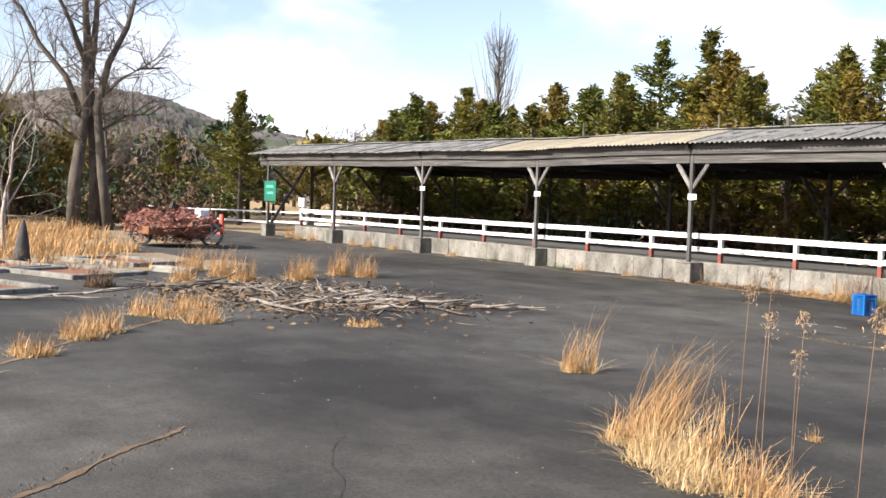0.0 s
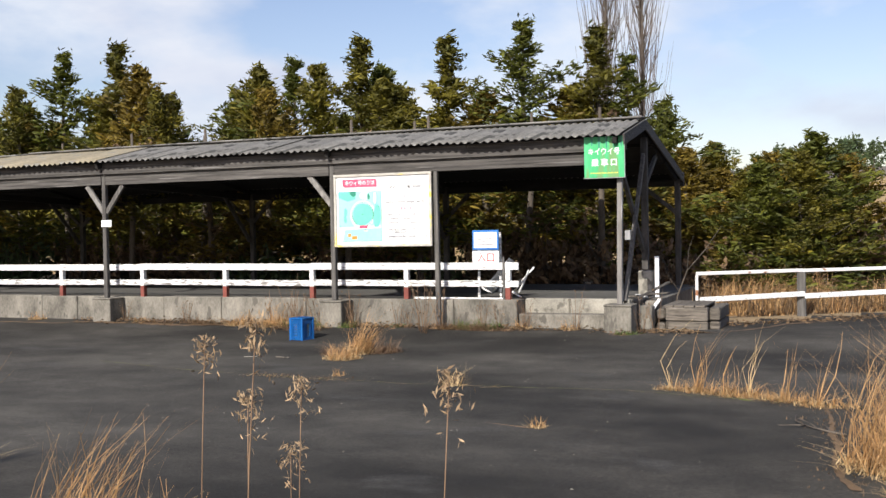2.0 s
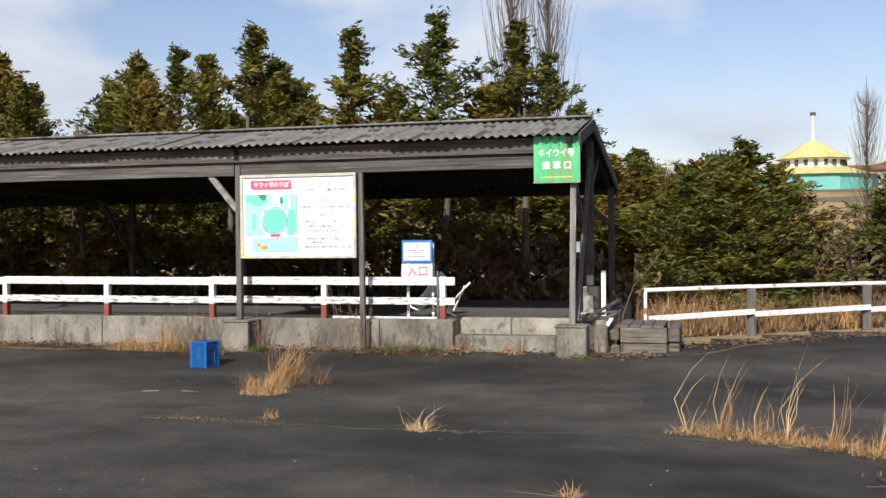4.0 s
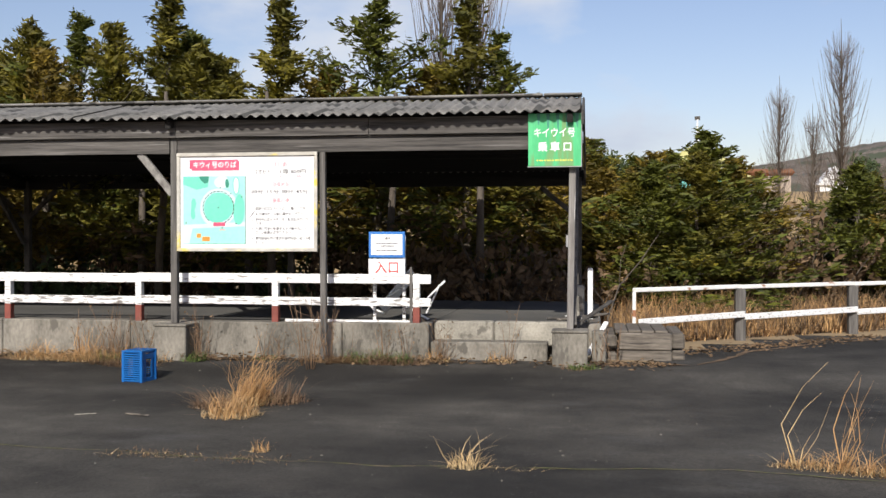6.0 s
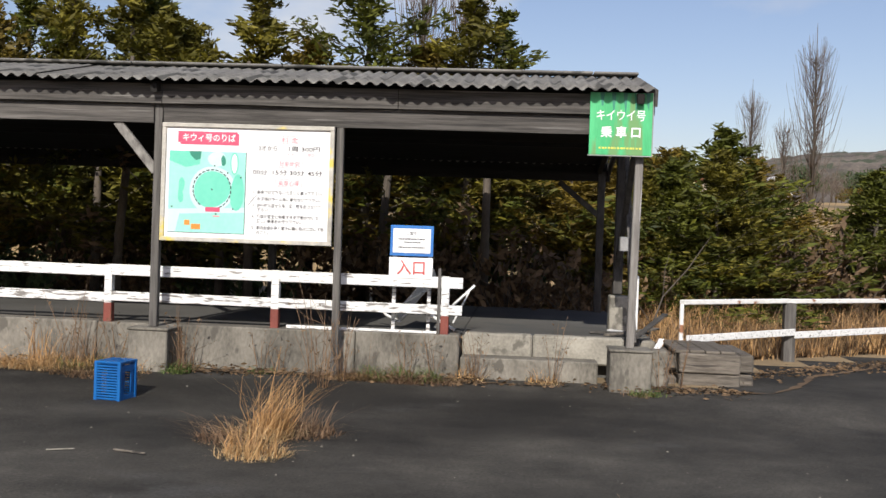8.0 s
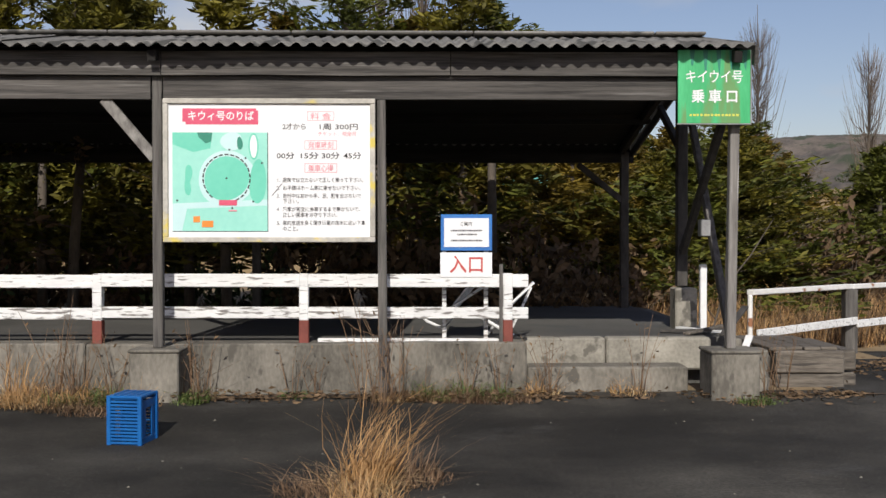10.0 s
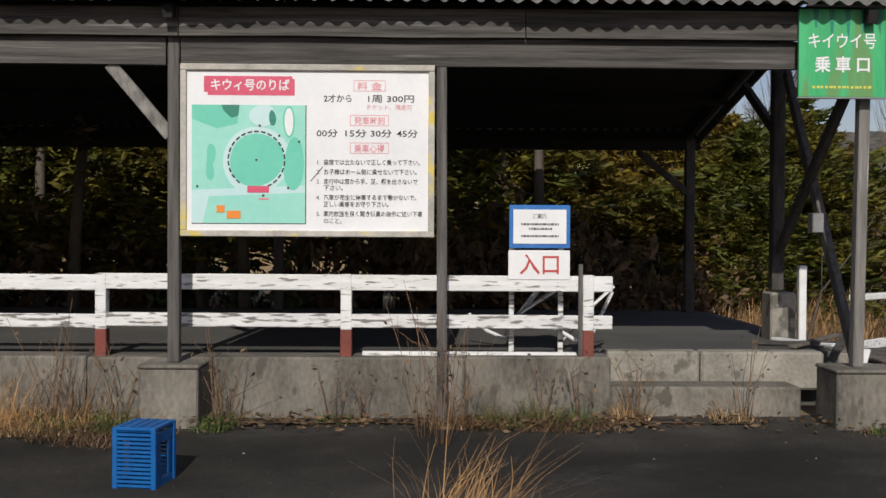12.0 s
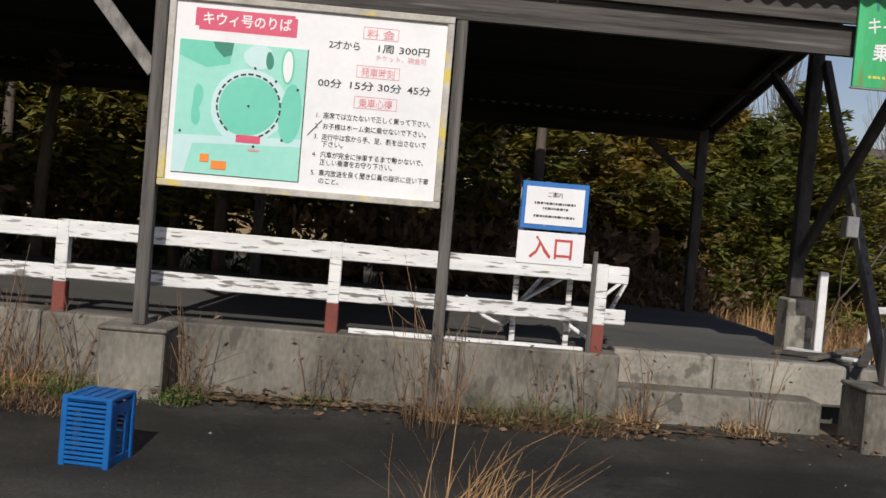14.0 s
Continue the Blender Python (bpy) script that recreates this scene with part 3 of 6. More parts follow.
def long_board(name, x0, x1, y0, y1, z0, z1, material):
    bm = bmesh.new()
    n = max(2, int((x1 - x0) / 0.8))
    rows = []
    for i in range(n + 1):
        x = x0 + (x1 - x0) * i / n
        s = sag(x) + 0.004 * math.sin(x * 3.1)
        rows.append([bm.verts.new((x, y, z + s)) for y, z in ((y0, z0), (y1, z0), (y1, z1), (y0, z1))])
    for a, b in zip(rows, rows[1:]):
        for k in range(4):
            bm.faces.new((a[k], b[k], b[(k + 1) % 4], a[(k + 1) % 4]))
    bm.faces.new(rows[0])
    bm.faces.new(rows[-1][::-1])
    bmesh.ops.recalc_face_normals(bm, faces=bm.faces)
    return part(name, bm, material, shed)

cuts = [-34.6, -30.1, -25.9, -21.7, -17.5, -13.4, -8.4, -5.9, -3.27]
for a, b in zip(cuts, cuts[1:]):
    long_board("fascia_board", a + 0.004, b - 0.004, 17.925, 17.96, 2.855, 3.06, WOOD_X)
for a, b in zip(BAYS, BAYS[1:]):
    long_board("fascia_board", a + (0.055 if a > -9 or a < -33 else 0.055), b - 0.055, 17.985, 18.05, 2.655, 2.853, WOOD_X)
long_board("fascia_board", -34.6, -34.01, 17.985, 18.05, 2.655, 2.853, WOOD_X)
# rear beam, purlins and a fascia added to close the gap: roof shade painted black
long_board("rear_beam", -34.6, -3.27, 23.03, 23.14, 2.47, 2.6, SHADE_CRACK_BLACK)
long_board("rear_fascia", -34.6, -3.27, 23.15, 23.18, 2.48, 2.76, SHADE_CRACK_BLACK)
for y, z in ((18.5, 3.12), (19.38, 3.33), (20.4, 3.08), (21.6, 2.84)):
    long_board("purlin", -34.5, -3.35, y, y + 0.06, z, z + 0.06, SHADE_CRACK_BLACK)

# lining added under the sheets to paint the ceiling's shade in black
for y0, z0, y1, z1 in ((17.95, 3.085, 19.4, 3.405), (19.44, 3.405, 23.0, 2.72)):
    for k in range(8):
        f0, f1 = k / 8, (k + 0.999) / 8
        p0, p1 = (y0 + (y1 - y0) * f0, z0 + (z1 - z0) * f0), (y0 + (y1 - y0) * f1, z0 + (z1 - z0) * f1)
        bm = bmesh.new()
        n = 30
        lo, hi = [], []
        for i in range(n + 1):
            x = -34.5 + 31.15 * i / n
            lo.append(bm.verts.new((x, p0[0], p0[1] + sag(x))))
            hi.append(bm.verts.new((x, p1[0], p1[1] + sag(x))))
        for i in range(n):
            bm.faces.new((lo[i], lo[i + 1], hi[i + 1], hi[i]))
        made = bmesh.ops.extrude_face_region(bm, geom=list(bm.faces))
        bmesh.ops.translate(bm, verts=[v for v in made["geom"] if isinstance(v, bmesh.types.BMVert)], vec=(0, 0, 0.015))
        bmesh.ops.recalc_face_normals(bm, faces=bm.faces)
        part("lining_board", bm, SHADE_CRACK_BLACK, shed, "added roof lining board with painted black shade")

# ---- railing on the platform edge ----
railing = thing("railing", (-18, 18.4, 0.5), "two-rail timber railing with peeling white paint", "railing")
RAIL_X = [-31.9, -29.6, -27.48, -25.34, -23.2, -21.1, -18.95, -16.93, -14.82, -12.82, -10.93, -9.08, -7.22, -5.37]
for i, x in enumerate(RAIL_X):
    top = 1.125
    p = part("rail_post", box_bm((x - 0.042, 18.317, 0.7), (x + 0.042, 18.41, top), 0.006), PAINT_RAIL, railing)
    part("painted_foot", box_bm((x - 0.044, 18.315, 0.49), (x + 0.044, 18.412, 0.7), 0.006), PAINT_RED, p, "red-painted post foot")
joints = [-31.95, -29.6, -25.34, -21.1, -16.93, -12.82, -9.08, -5.18]
for a, b in zip(joints, joints[1:]):
    for z0, z1 in ((1.0, 1.12), (0.715, 0.82)):
        s = 0.012 * math.sin(a * 1.9 + z0)
        part("rail", beam_bm((a + 0.004, 18.345, (z0 + z1) / 2 + s), (b - 0.004, 18.345, (z0 + z1) / 2 - s * 0.5), 0.045, z1 - z0, 0.006), PAINT_RAIL if z0 > 0.9 else PAINT_WORN_SHADED, railing)
part("floor_rail", beam_bm((-7.1, 18.4, 0.515), (-5.45, 18.4, 0.51), 0.05, 0.035, 0.005), PAINT_RAIL, railing)

# ---- large notice board ----
SX0, SX1, SZ0, SZ1, SY = -8.39, -6.555, 1.41, 2.655, 17.965
board = thing("notice_board", ((SX0 + SX1) / 2, SY, SZ0), "white timetable and map board in a flaking wooden frame", "sign")
part("panel", box_bm((SX0 + 0.03, SY - 0.005, SZ0 + 0.03), (SX1 - 0.03, SY + 0.02, SZ1 - 0.03), 0.002), SIGN_WHITE, board)
part("frame_rail", box_bm((SX0, SY - 0.03, SZ1 - 0.045), (SX1, SY + 0.025, SZ1), 0.005), FRAME_WOOD, board)
part("frame_rail", box_bm((SX0, SY - 0.03, SZ0), (SX1, SY + 0.025, SZ0 + 0.045), 0.005), FRAME_WOOD, board)
part("frame_stile", box_bm((SX0, SY - 0.028, SZ0 + 0.045), (SX0 + 0.045, SY + 0.023, SZ1 - 0.045), 0.005), FRAME_WOOD, board)
part("frame_stile", box_bm((SX1 - 0.045, SY - 0.028, SZ0 + 0.045), (SX1, SY + 0.023, SZ1 - 0.045), 0.005), FRAME_WOOD, board)
FB = (SX0 + 0.045, SY - 0.005, SZ0 + 0.045)
BW, BH = SX1 - SX0 - 0.09, SZ1 - SZ0 - 0.09
Y = lambda v: BH * (1 - v)
X = lambda u: BW * u
plate("title_patch", rect(X(0.07), Y(0.135), X(0.435), Y(0.035)), 0.002, MAP_PINK, board, FB, "crimson title patch")
plate("title_patch", rect(X(0.085), Y(0.155), X(0.445), Y(0.05)), 0.0015, MAP_PINK, board, FB, "crimson title patch")
lettering("キウィ号のりば", 0.088, X(0.095), Y(0.118), 0.004, SIGN_WHITE, board, FB, X(0.325), bold=0.0015)
MU0, MU1, MV0, MV1 = X(0.02), X(0.49), Y(0.955), Y(0.215)
plate("map_ground", rect(MU0, MV0, MU1, MV1), 0.002, MAP_GREEN, board, FB, "pale green park map")
for r_ in (rect(MU0, MV0 - 0.006, MU1 + 0.006, MV0), rect(MU1, MV0, MU1 + 0.007, MV1)):
    plate("map_edge", r_, 0.002, INK, board, FB)
mu = lambda u: MU0 + (MU1 - MU0) * u
mv = lambda v: MV1 + (MV0 - MV1) * v
plate("map_field", [(mu(0.0), mv(0.0)), (mu(0.42), mv(0.0)), (mu(0.4), mv(0.16)), (mu(0.22), mv(0.2)), (mu(0.0), mv(0.12))][::-1], 0.0023, MAP_MID, board, FB)
plate("map_path", oval(mu(0.57), mv(0.465), 0.242, 0.245, 28, 0.03, 3), 0.003, MAP_PALE, board, FB)
plate("map_path", [(mu(0.0), mv(0.72)), (mu(1.0), mv(0.68)), (mu(1.0), mv(0.74)), (mu(0.0), mv(0.78))], 0.0026, MAP_PALE, board, FB)
plate("map_path", [(mu(0.0), mv(0.72)), (mu(0.16), mv(0.74)), (mu(0.1), mv(1.0)), (mu(0.0), mv(1.0))], 0.0032, MAP_PALE, board, FB)
plate("map_field", oval(mu(0.57), mv(0.465), 0.192, 0.195, 28, 0.03, 3), 0.004, MAP_MID, board, FB, "green loop field on the map")
plate("map_field", oval(mu(0.9), mv(0.5), 0.075, 0.19, 20, 0.05, 4), 0.0043, MAP_MID, board, FB)
plate("map_field", oval(mu(0.62), mv(0.09), 0.1, 0.075, 16, 0.08, 5), 0.0046, MAP_PALE, board, FB)
plate("map_wood", [(mu(0.26), mv(0.0)), (mu(0.42), mv(0.0)), (mu(0.41), mv(0.09)), (mu(0.35), mv(0.11)), (mu(0.28), mv(0.05))][::-1], 0.005, MAP_DARK, board, FB)
plate("map_wood", oval(mu(0.71), mv(0.11), 0.026, 0.055, 14, 0.08, 6), 0.005, MAP_DARK, board, FB)
plate("map_pond", oval(mu(0.855), mv(0.14), 0.045, 0.115, 18, 0.03, 7), 0.004, MAP_MID, board, FB)
plate("map_pond", oval(mu(0.855), mv(0.14), 0.032, 0.098, 18, 0.03, 7), 0.005, SIGN_WHITE, board, FB)
for u, v, a in ((0.17, 0.42, 0.035), (0.16, 0.55, 0.03)):
    plate("map_field", oval(mu(u), mv(v), a, 0.075, 14, 0.12, int(u * 100)), 0.004 + 0.0006 * a * 100 - 0.0018, MAP_MID, board, FB)
for i in range(26):
    an = 2 * math.pi * (i + 0.5) / 26
    if -2.25 < an - 2 * math.pi < -1.2:
        continue
    c, s = math.cos(an), math.sin(an)
    cu_, cv_ = mu(0.57) + 0.203 * c, mv(0.465) + 0.206 * s
    plate("map_track", [(cu_ + du * -s * 0.017 + dv * c * 0.006, cv_ + du * c * 0.017 + dv * s * 0.006) for du, dv in ((-1, -1), (1, -1), (1, 1), (-1, 1))], 0.0055, INK, board, FB)
plate("map_station", rect(mu(0.49), mv(0.74), mu(0.68), mv(0.685)), 0.006, MAP_PINK, board, FB, "red station mark on the map")
plate("map_hut", rect(mu(0.22), mv(0.91), mu(0.29), mv(0.85)), 0.006, MAP_ORANGE, board, FB)
plate("map_hut", rect(mu(0.31), mv(0.96), mu(0.43), mv(0.895)), 0.006, MAP_ORANGE, board, FB)
for u, v in ((0.6, 0.175), (0.77, 0.26), (0.945, 0.31), (0.05, 0.69), (0.85, 0.7), (0.63, 0.765), (0.57, 0.465)):
    plate("map_dot", oval(mu(u), mv(v), 0.009, 0.009, 10), 0.006, INK, board, FB)
plate("map_label", rect(mu(0.59), mv(0.8), mu(0.68), mv(0.785)), 0.006, INK_PINK, board, FB)
def heading(body, v, w):
    c, h = X(0.755), 0.075
    for r_ in (rect(c - w / 2, Y(v), c + w / 2, Y(v) + 0.004), rect(c - w / 2, Y(v) + h, c + w / 2, Y(v) + h + 0.004), rect(c - w / 2, Y(v), c - w / 2 + 0.004, Y(v) + h), rect(c + w / 2 - 0.004, Y(v), c + w / 2, Y(v) + h)):
        plate("heading_frame", r_, 0.002, INK_PINK, board, FB)
    lettering(body, 0.062, c, Y(v) + 0.014, 0.003, INK_PINK, board, FB, w * 0.78, "CENTER", 0.0006)
heading("料 金", 0.125, 0.23)
heading("発車時刻", 0.342, 0.28)
heading("乗車心得", 0.515, 0.28)
lettering("2才から", 0.06, X(0.565), Y(0.19), 0.003, INK, board, FB, X(0.115), bold=0.0006)
lettering("1周 300円", 0.06, X(0.74), Y(0.19), 0.003, INK, board, FB, X(0.19), bold=0.0006)
lettering("チケット、現金可", 0.042, X(0.74), Y(0.238), 0.003, INK_PINK, board, FB, X(0.19))
for i, s in enumerate(("00分", "15分", "30分", "45分")):
    lettering(s, 0.062, X(0.535 + 0.111 * i), Y(0.408), 0.003, INK, board, FB, X(0.088), bold=0.0006)
for v, num, body, w in ((0.585, "1.", "座席では立たないで正しく乗って下さい。", 0.4), (0.645, "2.", "お子様はホーム側に乗せないで下さい。", 0.385), (0.705, "3.", "走行中は窓から手、足、顔を出さないで", 0.39), (0.745, "", "下さい。", 0.08),
                       (0.805, "4.", "汽車が完全に停車するまで動かないで、", 0.385), (0.848, "", "正しい乗車をお守り下さい。", 0.27), (0.908, "5.", "車内放送を良く聞き係員の指示に従い下車", 0.41), (0.952, "", "のこと。", 0.075)):
    if num:
        lettering(num, 0.044, X(0.535), Y(v), 0.003, INK, board, FB)
    lettering(body, 0.044, X(0.565), Y(v), 0.003, INK, board, FB, X(w), bold=0.0004)
plate("scratch", [(X(0.51), Y(0.69)), (X(0.56), Y(0.6)), (X(0.564), Y(0.6)), (X(0.514), Y(0.69))], 0.0045, INK, board, FB)

# ---- green sign on the end post ----
GX0, GX1, GZ0, GZ1, GYY = -3.93, -3.3, 2.44, 3.075, 17.9
green = thing("green_sign", ((GX0 + GX1) / 2, GYY, GZ0), "streaked green boarding sign with white writing under the eave", "sign")
part("panel", box_bm((GX0, GYY - 0.012, GZ0), (GX1, GYY + 0.015, GZ1), 0.003), SIGN_GREEN, green)
part("edge_strip", box_bm((GX0 - 0.012, GYY - 0.016, GZ0 - 0.012), (GX1 + 0.012, GYY + 0.01, GZ0), 0.003), METAL_GREY, green)
part("edge_strip", box_bm((GX1, GYY - 0.016, GZ0), (GX1 + 0.012, GYY + 0.01, GZ1), 0.003), METAL_GREY, green)
GF = (GX0, GYY - 0.012, GZ0)
lettering("キイウイ号", 0.12, 0.315, 0.36, 0.003, SIGN_WHITE, green, GF, 0.49, "CENTER", 0.001)
lettering("乗 車 口", 0.12, 0.315, 0.19, 0.003, SIGN_WHITE, green, GF, 0.4, "CENTER", 0.003)
for i in range(14):
    w = (0.02, 0.026, 0.017)[i % 3]
    plate("faded_mark", rect(0.1 + 0.031 * i, 0.062, 0.1 + 0.031 * i + w, 0.08), 0.002, INK_YELLOW, green, GF)
for i in range(5):
    u = 0.1 + 0.115 * i
    plate("stain", [(u, 0.635), (u + 0.045, 0.635), (u + 0.032, 0.5 - 0.05 * (i % 3)), (u + 0.015, 0.5 - 0.05 * (i % 2))][::-1], 0.0018, MAP_DARK, green, GF)

# ---- small entrance sign ----
entry = thing("entrance_sign", (-5.75, 18.35, 0.5), "white entrance sign with red writing under a blue-framed notice", "sign")
# the greyer paint puts the legs' shade into their colour
part("leg", box_bm((-5.965, 18.5, 0.49), (-5.925, 18.53, 1.62), 0.004), PAINT_WORN_SHADED, entry)
part("leg", box_bm((-5.58, 18.5, 0.49), (-5.54, 18.53, 1.62), 0.004), PAINT_WORN_SHADED, entry)
part("lower_panel", box_bm((-5.985, 18.315, 1.09), (-5.515, 18.335, 1.315), 0.003), SIGN_WHITE, entry)
part("strut", box_bm((-5.96, 18.335, 1.2), (-5.93, 18.5, 1.23), 0.003), PAINT_WHITE, entry)
part("strut", box_bm((-5.57, 18.335, 1.2), (-5.54, 18.5, 1.23), 0.003), PAINT_WHITE, entry)
part("notice_panel", box_bm((-5.98, 18.31, 1.33), (-5.515, 18.34, 1.66), 0.004), SIGN_BLUE, entry, "blue-painted notice frame")
part("paper", box_bm((-5.95, 18.304, 1.365), (-5.545, 18.312, 1.625), 0.001), SIGN_WHITE, entry)
EF = (-5.985, 18.315, 1.09)
lettering("入口", 0.17, 0.235, 0.055, 0.003, INK_RED, entry, EF, 0.3, "CENTER", 0.002)
EN = (-5.95, 18.304, 1.365)
lettering("ご案内", 0.04, 0.2, 0.195, 0.003, INK, entry, EN, 0.1, "CENTER")
for v, a, b in ((0.14, 0.06, 0.34), (0.105, 0.12, 0.29), (0.05, 0.06, 0.34)):
    u = a
    while u < b:
        w = 0.016 + 0.008 * math.sin(u * 90)
        plate("text_bar", rect(u, v, u + w, v + 0.016), 0.002, INK, entry, EN)
        u += w + 0.006
stake = thing("stake", (-5.43, 18.34, 0.5), "thin grey wooden stake beside the rail end", "stake")
part("shaft", box_bm((-5.45, 18.29, 0.49), (-5.418, 18.32, 1.21), 0.004), WOOD_Z, stake)

# ---- broken white bench behind the rail ----
bench = thing("broken_bench", (-5.7, 18.9, 0.5), "overturned broken white metal bench lying on the platform", "bench")
part("leg", tubes_mesh("leg", [tube([(-0.5, -0.1, 0.25), (-0.2, -0.12, 0.27), (0.1, -0.13, 0.2), (0.3, -0.14, 0.08), (0.42, -0.15, 0.02)], [0.018] * 5)], PAINT_WHITE), PAINT_WHITE, bench)
part("leg", tubes_mesh("leg", [tube([(-0.55, 0.3, 0.26), (-0.4, 0.28, 0.12), (-0.25, 0.25, 0.06), (-0.12, 0.2, 0.2)], [0.018] * 4)], PAINT_WHITE), PAINT_WHITE, bench)
part("leg", tubes_mesh("leg", [tube([(0.18, 0.0, 0.02), (0.4, 0.0, 0.3), (0.62, -0.05, 0.52)], [0.016] * 3)], PAINT_WHITE), PAINT_WHITE, bench)
part("seat_panel", beam_bm((-5.95, 19.0, 0.62), (-5.55, 19.15, 1.12), 0.42, 0.02, 0.004, (1, 0, 0)), PAINT_RAIL, bench)
part("slat", beam_bm((-6.0, 18.8, 0.7), (-5.5, 18.85, 1.02), 0.08, 0.02, 0.004), PAINT_RAIL, bench)
part("slat", beam_bm((-5.3, 18.7, 0.6), (-5.12, 18.7, 0.98), 0.06, 0.02, 0.004), PAINT_RAIL, bench)

# ---- plates on the posts, far end signs ----
for x, z in ((-23.72, 1.97), (-18.53, 1.9), (-13.42, 1.92)):
    pl = thing("post_plate", (x + 0.08, 17.97, z), "small white plate screwed to a shed post", "plate", "white plates on the posts")
    part("plate_face", box_bm((x - 0.04, 17.955, z - 0.07), (x + 0.2, 17.972, z + 0.06), 0.003), SIGN_WHITE, pl)
fs = thing("far_green_sign", (-33.5, 17.98, 1.35), "deep green sign with faded white writing on the end post", "sign")
part("panel", box_bm((-34.1, 17.93, 1.36), (-33.15, 17.96, 2.12), 0.004), SIGN_DEEP, fs)
for v, a, b in ((0.5, 0.18, 0.76), (0.25, 0.28, 0.66)):
    u = a
    while u < b:
        plate("text_bar", rect(u, v, u + 0.07, v + 0.1), 0.003, MAP_MID, fs, (-34.1, 17.93, 1.36))
        u += 0.12
ws = thing("white_box_sign", (-31.9, 18.3, 1.1), "small white box sign on the first rail post", "sign")
part("box", box_bm((-32.1, 18.33, 1.2), (-31.68, 18.48, 1.52), 0.01), SIGN_WHITE, ws)
part("stem", box_bm((-31.94, 18.38, 1.1), (-31.86, 18.45, 1.2), 0.004), PAINT_WHITE, ws)

# ---- blue crate ----
def blue_crate():
    t = thing("plastic_crate", (-8.27, 16.57, -0.05), "blue slatted plastic bottle crate standing on end", "crate")
    w, d, h = 0.117, 0.135, 0.36
    z0 = 0.0
    def pb(name, lo, hi, b=0.004):
        bm = box_bm(lo, hi, b)
        bmesh.ops.translate(bm, verts=bm.verts, vec=ORIGIN[t])
        return part(name, bm, CRATE_BLUE, t)
    for sx in (-1, 1):
        for sy in (-1, 1):
            pb("corner", (sx * w - 0.016, sy * d - 0.016, z0), (sx * w + 0.016, sy * d + 0.016, h))
    for i in range(13):
        z = 0.012 + i * 0.0247
        pb("slat", (-w, -d - 0.012, z), (w, -d + 0.002, z + 0.016), 0.002)
        pb("slat", (-w, d - 0.002, z), (w, d + 0.012, z + 0.016), 0.002)
    for sx in (-1, 1):
        pb("side_panel", (sx * w - 0.008, -d, 0.0), (sx * w + 0.008, d, 0.05))
        pb("side_panel", (sx * w - 0.008, -d, 0.26), (sx * w + 0.008, d, 0.32))
        pb("side_bar", (sx * w - 0.007, -0.1, 0.05), (sx * w + 0.007, -0.05, 0.26))
        pb("side_bar", (sx * w - 0.007, 0.05, 0.05), (sx * w + 0.007, 0.1, 0.26))
    pb("top_rim", (-w - 0.012, -d - 0.012, h - 0.02), (w + 0.012, d + 0.012, h))
    for i in range(4):
        pb("top_rib", (-w + 0.02 + i * 0.058, -d + 0.01, h), (-w + 0.035 + i * 0.058, d - 0.01, h + 0.006), 0.002)
    pb("top_panel", (-w, -d, h - 0.03), (w, d, h - 0.022), 0.002)
    pb("inner_divider", (-0.006, -d + 0.03, 0.02), (0.006, d - 0.01, h - 0.035), 0.002)
    pb("base", (-w, -d, 0.0), (w, d, 0.012))
    t.rotation_euler = (0, 0, radians(-9))
    return t
blue_crate()

# ---- timber step box, white pole, rubble at the shed's end ----
stepbox = thing("timber_step", (-2.45, 19.0, 0.05), "step built of stacked old railway sleepers", "step")
for z in (-0.05, 0.17):
    part("sleeper", beam_bm((-2.83, 18.68, z + 0.11), (-2.18, 18.68, z + 0.108), 0.2, 0.21, 0.014), SLEEPER, stepbox)
    part("sleeper", beam_bm((-2.09, 18.72, z + 0.11), (-2.09, 19.85, z + 0.11), 0.16, 0.2, 0.02), SLEEPER, stepbox)
    part("sleeper", beam_bm((-2.83, 19.78, z + 0.11), (-2.18, 19.78, z + 0.11), 0.16, 0.2, 0.014), SLEEPER, stepbox)
    part("sleeper", beam_bm((-2.92, 18.62 + 0.2 * z, z + 0.1), (-2.93, 19.8, z + 0.11), 0.14, 0.17, 0.03), SLEEPER, stepbox, "rotten sleeper with a crumbling end")
for i in range(4):
    part("tread_plank", beam_bm((-2.8 + i * 0.165, 18.62 + 0.02 * (i % 2), 0.4), (-2.8 + i * 0.165, 19.85 - 0.03 * (i % 2), 0.395), 0.155, 0.035, 0.008), SLEEPER, stepbox)
stub = thing("concrete_stub", (-3.08, 18.4, 0.05), "small concrete stub beside the end footing", "block")
part("body", box_bm((-3.17, 18.3, -0.03), (-2.99, 18.55, 0.43), 0.02), CONCRETE, stub)
pole = thing("white_pole", (-3.1, 19.8, 0.49), "short square white-painted pole at the platform end", "pole")
part("shaft", box_bm((-3.225, 19.77, 0.4), (-3.155, 19.84, 1.165), 0.008), PAINT_WHITE, pole)
for i, (a, b, m) in enumerate((((-3.6, 18.9, 0.52), (-2.95, 19.55, 0.56), SLEEPER), ((-3.75, 19.3, 0.51), (-3.1, 19.0, 0.55), WOOD_DARK), ((-3.5, 19.62, 0.515), (-3.22, 18.95, 0.53), PAINT_WHITE), ((-3.3, 18.7, 0.52), (-2.9, 19.3, 0.75), WOOD_DARK), ((-3.22, 18.62, 0.1), (-2.98, 18.9, 0.5), PAINT_WHITE))):
    t = thing("broken_board", a, "broken board lying at the shed end" if m is not PAINT_WHITE else "broken white trim strip lying at the shed end", "board", "broken boards at the shed end")
    part("plank", beam_bm(a, b, 0.07, 0.025, 0.004), m, t)

